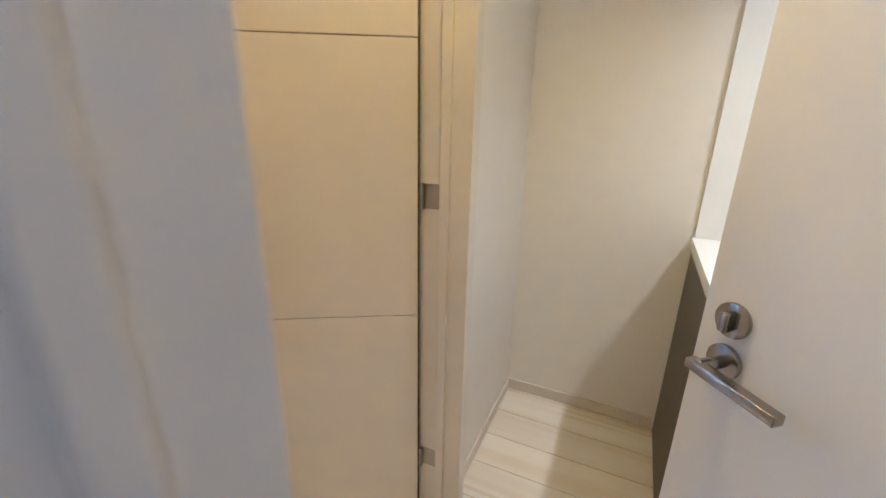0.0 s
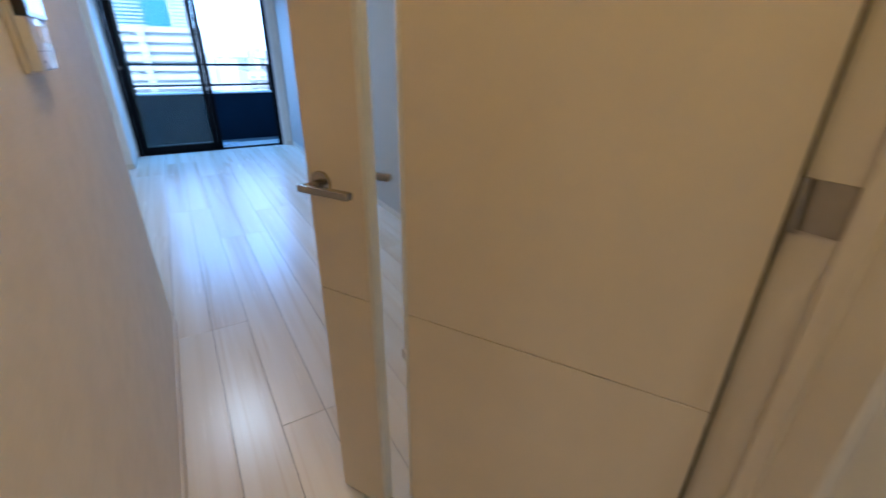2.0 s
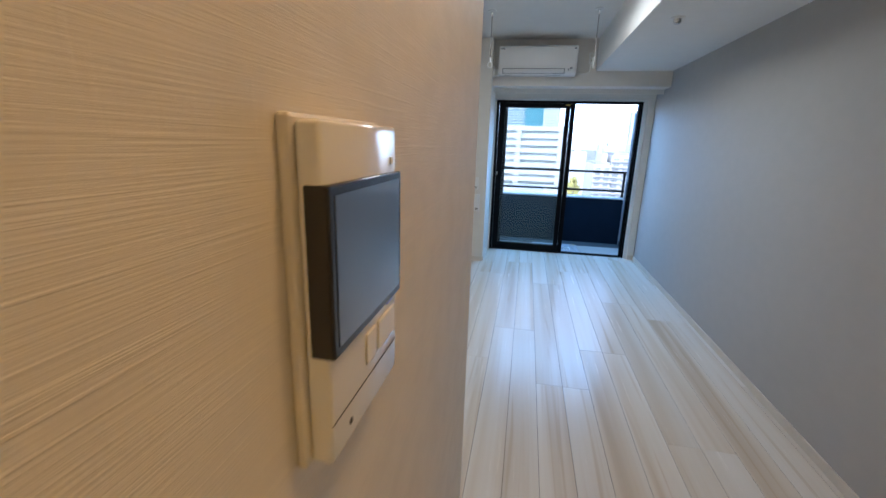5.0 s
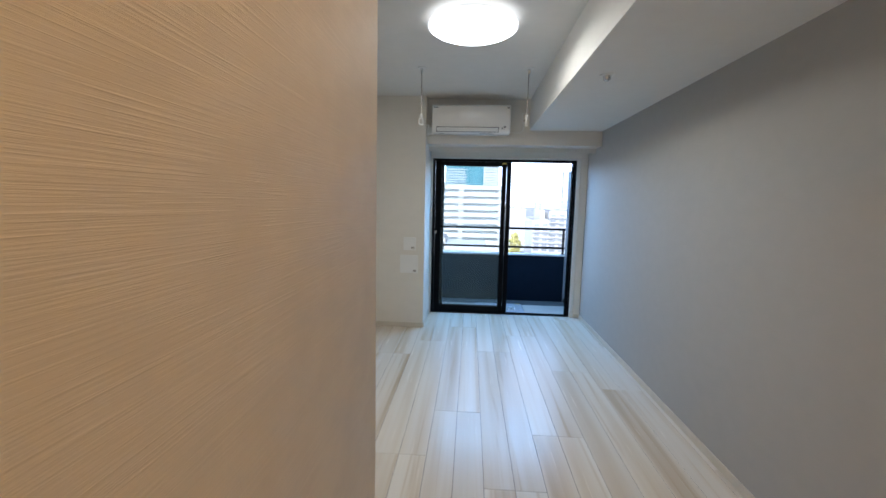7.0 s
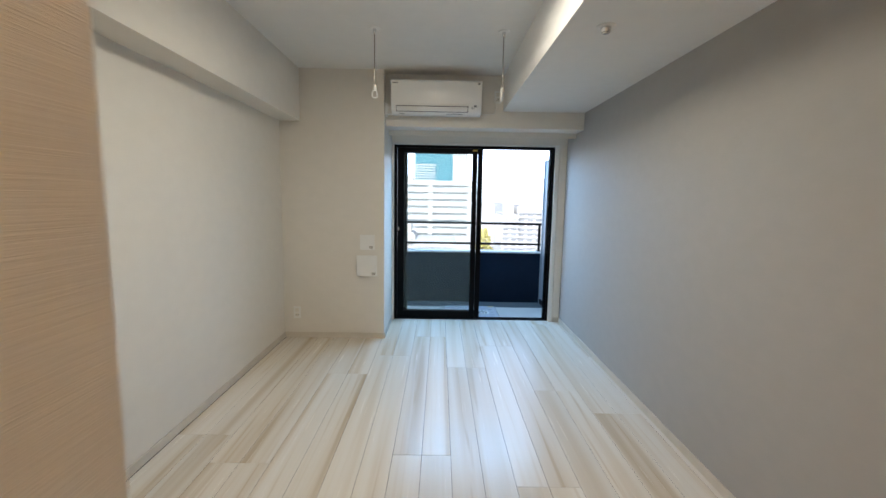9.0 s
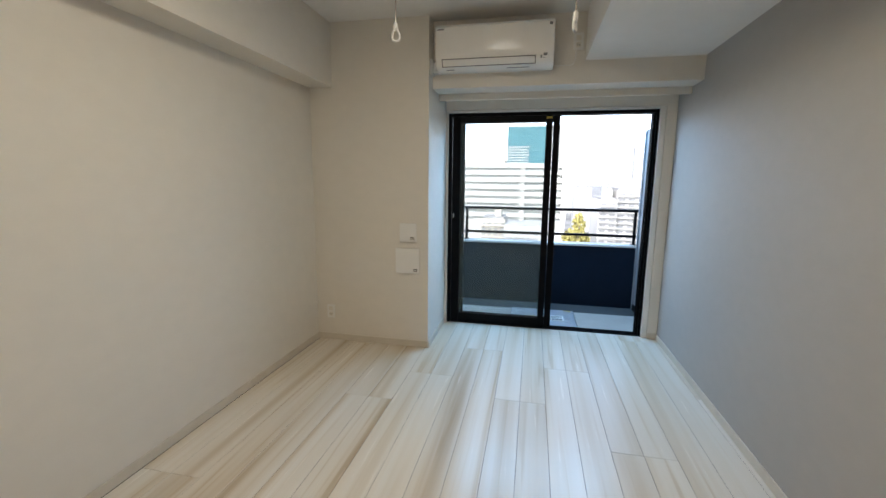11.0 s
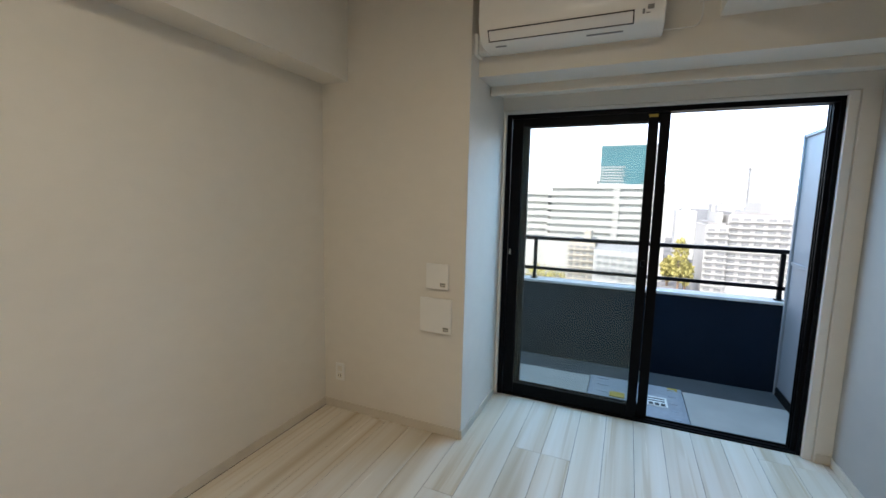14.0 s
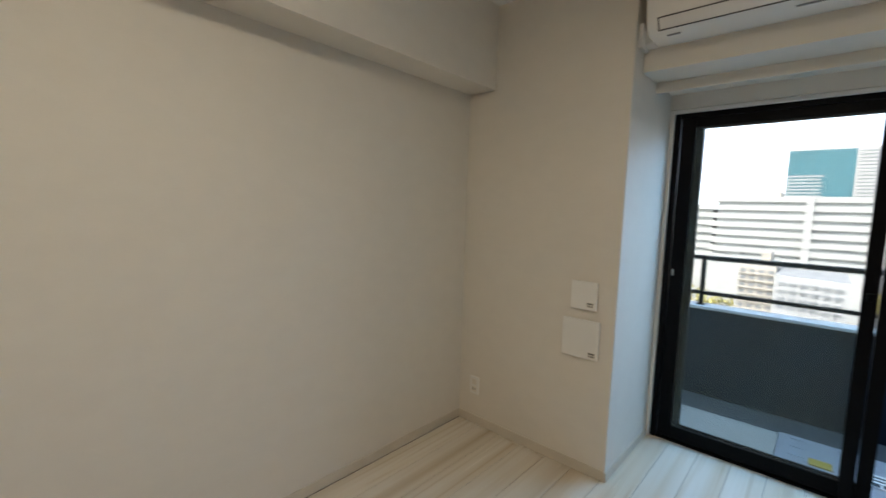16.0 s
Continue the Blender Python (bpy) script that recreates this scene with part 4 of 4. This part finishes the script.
banded_block(-26.4, 12.0, 160, 190, 7.6, 8, 2.55, "long white office block with level window bands", FACADE_W, 0.40, (-3.5, 11.2))
banded_block(-75.0, -26.6, 166, 195, 5.2, 7, 2.55, "lower white wing of the office block", FACADE_W, 0.42)
roofbox = thing("roof_penthouse", "pale plant room on the office block roof", "plant room", pose(0, 0, 0))
part("wall", box_bm(-25.5, -10.6, 166, 180, 7.6, 9.4), FACADE_B, roofbox)
tower = thing("glass_tower", "teal glass office tower behind the white block", "building", pose(0, 0, 0))
part("core", box_bm(-15.6, 16.5, 260, 292, GROUND_Z, 33.2), FACADE_W, tower)
part("curtain_wall", box_bm(-15.3, 7.4, 259.6, 260, 8, 32.4), TEAL, tower, "teal mirrored curtain wall")
# grey bands painted for a neighbouring block mirrored in the teal glass
for i in range(7):
    part("mirrored_band", box_bm(-15.2, -2.5 - 0.5 * (i % 3), 259.3, 259.62, 11.5 + i * 1.5, 12.2 + i * 1.5), FACADE_G, tower)
for i in range(16):
    part("window_row", box_bm(8.4, 16.2, 259.8, 260.02, 8.5 + i * 1.5, 9.1 + i * 1.5), WINDOWG, tower)


def apartment(name, x0, x1, y0, y1, top, storey, cols, label, wall, balcony=True):
    """A residential block whose windows are set one by one into the front."""
    t = thing(name, label, "building", pose(0, 0, 0))
    part("wall", box_bm(x0, x1, y0, y1, GROUND_Z, top), wall, t)
    part("roof", box_bm(x0 + 0.3, x1 - 0.3, y0 + 0.3, y1 - 0.3, top, top + 0.45), ROOFS, t)
    part("roof_box", box_bm(x0 + (x1 - x0) * 0.55, x0 + (x1 - x0) * 0.8, y0 + 2, y1 - 2, top + 0.45, top + 2.2), wall, t)
    pitch = (x1 - x0) / cols
    pane_bm = box_bm(-pitch * 0.31, pitch * 0.31, -0.12, 0.05, -storey * 0.27, storey * 0.22)
    mesh = bpy.data.meshes.new("window")
    pane_bm.to_mesh(mesh)
    pane_bm.free()
    mesh.materials.append(WINDOWG)
    rows = int(min(11, (top + 26) / storey))
    for r in range(rows):
        for c in range(cols):
            w = new("window", mesh)
            w.parent = t
            w.location = (x0 + (c + 0.5) * pitch, y0 - 0.02, top - 0.75 * storey - r * storey)
        if balcony:
            part("balcony_ledge", box_bm(x0 - 0.1, x1 + 0.1, y0 - 0.55, y0 - 0.1, top - 1.22 * storey - r * storey, top - 1.05 * storey - r * storey), wall, t)
    return t


apartment("apartment_building", 13.1, 16.4, 90, 102, -2.1, 1.05, 2, "white apartment block with small balconies", FACADE_W)
apartment("apartment_building", 16.5, 25.4, 91, 106, -0.2, 1.05, 5, "tall white apartment block with rows of windows", FACADE_W)
apartment("apartment_building", -10.2, -5.1, 92, 101, -6.6, 1.2, 4, "stepped beige apartment block", FACADE_B)
low = thing("office_building", "low pale office building with a sloping roof line", "building", pose(0, 0, 0))
part("wall", prism_bm([(-5.0, 88), (3.6, 86), (3.6, 100), (-5.0, 100)], GROUND_Z, -7.4), FACADE_G, low)
for i in range(4):
    for k in range(6):
        part("window", box_bm(-4.4 + k * 1.3, -3.5 + k * 1.3, 85.9 + (5 - k) * 0.33, 87.6 + (5 - k) * 0.33, -8.9 - i * 1.2, -8.4 - i * 1.2), WINDOWG, low)
pencil = thing("tower_block", "slim pale high-rise on the skyline", "building", pose(0, 0, 0))
part("wall", box_bm(55.0, 59.4, 260, 265, GROUND_Z, 21.0), FACADE_G, pencil)
part("crown", box_bm(54.6, 59.8, 259.6, 265.4, 19.6, 20.4), FACADE_W, pencil)

rng = random.Random(7)


def small_house(x, y, w, d, h, mat):
    t = thing("house", "low city building among the streets", "building", pose(x, y, GROUND_Z), "low buildings round the tower")
    part("wall", box_bm(-w / 2, w / 2, -d / 2, d / 2, 0, h), mat, t)
    part("roof", box_bm(-w / 2 - 0.2, w / 2 + 0.2, -d / 2 - 0.2, d / 2 + 0.2, h, h + 0.5), rng.choice((ROOFS, FACADE_G, FACADE_B)), t)
    for k in range(max(2, int(h / 3.0))):
        part("window_row", box_bm(-w / 2 + 0.6, w / 2 - 0.6, -d / 2 - 0.06, -d / 2 + 0.1, k * 3.0 + 1.0, k * 3.0 + 2.3), WINDOWG, t)
    return t


for gy in range(9):
    y = 62 + gy * 13
    for gx in range(-5, 9):
        x = gx * 11 + rng.uniform(-2.5, 2.5)
        if 85 < y < 108 and (-12 < x < 6 or 8 < x < 30):
            continue
        if y > 150 and x < 20:
            continue
        small_house(x, y + rng.uniform(-3, 3), rng.uniform(6, 10), rng.uniform(6, 10), rng.uniform(7, 20), rng.choice((FACADE_W, FACADE_B, FACADE_G, FACADE_W)))
for i in range(46):
    y = rng.uniform(330, 900)
    x = rng.uniform(-0.05, 0.75) * y
    h = rng.uniform(14, 44) + (22 if i % 9 == 0 else 0)
    far = thing("tower_block", "pale distant city block on the skyline", "building", pose(x, y, GROUND_Z), "distant skyline")
    w = rng.uniform(10, 24)
    part("wall", box_bm(-w / 2, w / 2, -8, 8, 0, h), rng.choice((FACADE_W, FACADE_G, FACADE_G)), far)
    part("roof_box", box_bm(-w / 5, w / 5, -4, 4, h, h + 3), FACADE_G, far)


def tree(x, y, base, height, spread, seed):
    r = random.Random(seed)
    t = thing("tree", "leafy city tree with yellow-green crown", "tree", pose(x, y, base), "city trees")
    trunk = tube_bm(0.22, (0, 0, 0), (0.1, 0, height * 0.55), 8, None, 0.10)
    for k in range(5):
        a = k * 1.26
        tube_bm(0.09, (0.06, 0, height * (0.3 + 0.05 * k)), (math.cos(a) * spread * 0.6, math.sin(a) * spread * 0.6, height * (0.6 + 0.06 * k)), 6, trunk, 0.03)
    part("trunk", trunk, BARK, t)
    crown = bmesh.new()
    for k in range(520):
        a, u, q = r.uniform(0, 6.283), r.uniform(-1, 1), r.uniform(0.35, 1.0) ** 0.5
        c = Vector((math.cos(a) * math.sqrt(1 - u * u) * spread * q, math.sin(a) * math.sqrt(1 - u * u) * spread * q, height * 0.58 + u * q * height * 0.42))
        c *= 1 + 0.12 * noise.noise(c * 0.7)
        m = Matrix.Translation(c) @ Euler((r.uniform(0, 3), r.uniform(0, 3), r.uniform(0, 3))).to_matrix().to_4x4() @ Matrix.Scale(r.uniform(0.25, 0.5), 4)
        q4 = [crown.verts.new(m @ Vector(p)) for p in ((-1, 0, 0), (0, -0.6, 0.2), (1, 0, 0), (0, 0.6, 0.2))]
        crown.faces.new(q4)
    part("crown", crown, LEAF, t)
    return t


tree(9.4, 89, -14.0, 9.6, 1.25, 3)
tree(8.0, 93, -14.0, 5.6, 1.3, 4)
tree(10.6, 90, -14.0, 5.2, 1.2, 8)
tree(-13.5, 100, -24, 11.0, 3.0, 5)
tree(-18.5, 104, -24, 11.0, 3.2, 6)
structure("terrace", box_bm(5.8, 11.4, 86, 97, GROUND_Z, -14.0), ROOFS, "planted roof terrace of a lower block", "terrace")
structure("terrace", box_bm(-24, -11, 96, 108, GROUND_Z, -24.0), ROOFS, "planted roof terrace of a lower block", "terrace")

# ---- floor boards ----
floor = structure("floor", prism_bm([(-1.60, -1.60), (1.55, -1.60), (1.55, 0.48), (RW + 0.01, 0.48), (RW + 0.01, 7.075), (COL_X - 0.01, 7.075), (COL_X - 0.01, COL_Y + 0.02), (NOOK - 0.02, COL_Y + 0.02), (NOOK - 0.02, END - 0.02), (LW - 0.02, END - 0.02), (LW - 0.02, 0.10), (-1.60, 0.10)], -0.05, -0.0022),
                  SUBFLOOR, "bleached wood-look plank floor", "floor")
BOARD, LENGTH = 0.3256, 2.028
OFFSETS = {-4: 0.55, -3: 4.584, -2: 4.318, -1: 5.487, 0: 5.897, 1: 4.408, 2: 3.615, 3: 4.155, 4: 3.20, 5: 4.90, 6: 3.9}
plank_meshes = {}


def plank(x0, x1, y0, y1):
    """One plank with eased edges; like-sized planks share a mesh."""
    key = (round(x1 - x0, 4), round(y1 - y0, 4))
    if key not in plank_meshes:
        w, l = key
        bm = bmesh.new()
        e = 0.0009
        lo = [bm.verts.new(p) for p in ((0, 0, -0.003), (w, 0, -0.003), (w, l, -0.003), (0, l, -0.003))]
        mid = [bm.verts.new(p) for p in ((0, 0, -0.0008), (w, 0, -0.0008), (w, l, -0.0008), (0, l, -0.0008))]
        top = [bm.verts.new(p) for p in ((e, e, 0), (w - e, e, 0), (w - e, l - e, 0), (e, l - e, 0))]
        bm.faces.new(top)
        for a, b in ((lo, mid), (mid, top)):
            for i in range(4):
                bm.faces.new((a[i], a[(i + 1) % 4], b[(i + 1) % 4], b[i]))
        mesh = bpy.data.meshes.new("plank")
        bm.to_mesh(mesh)
        bm.free()
        mesh.materials.append(PLANK)
        plank_meshes[key] = mesh
    ob = new("plank", plank_meshes[key])
    ob.parent = floor
    ob.location = (x0, y0, 0)


for n in range(-4, 7):
    for half in (0, 1):
        x0 = -0.431 + n * BOARD + half * BOARD / 2
        x1 = x0 + BOARD / 2
        mid = (x0 + x1) / 2
        if mid < NOOK - 0.02 or x0 > RW:
            continue
        xa, xb = max(x0, NOOK - 0.015) + 0.0009, min(x1, RW + 0.008) - 0.0009
        lo_y = END - 0.01 if mid < LW - 0.02 else -1.58
        hi_y = COL_Y + 0.01 if mid < COL_X - 0.03 else 7.072
        y = OFFSETS[n] - LENGTH * 6
        while y < hi_y:
            a, b = max(y, lo_y), min(y + LENGTH, hi_y)
            if b - a > 0.01:
                plank(xa, xb, a + 0.0009, b - 0.0009)
            y += LENGTH
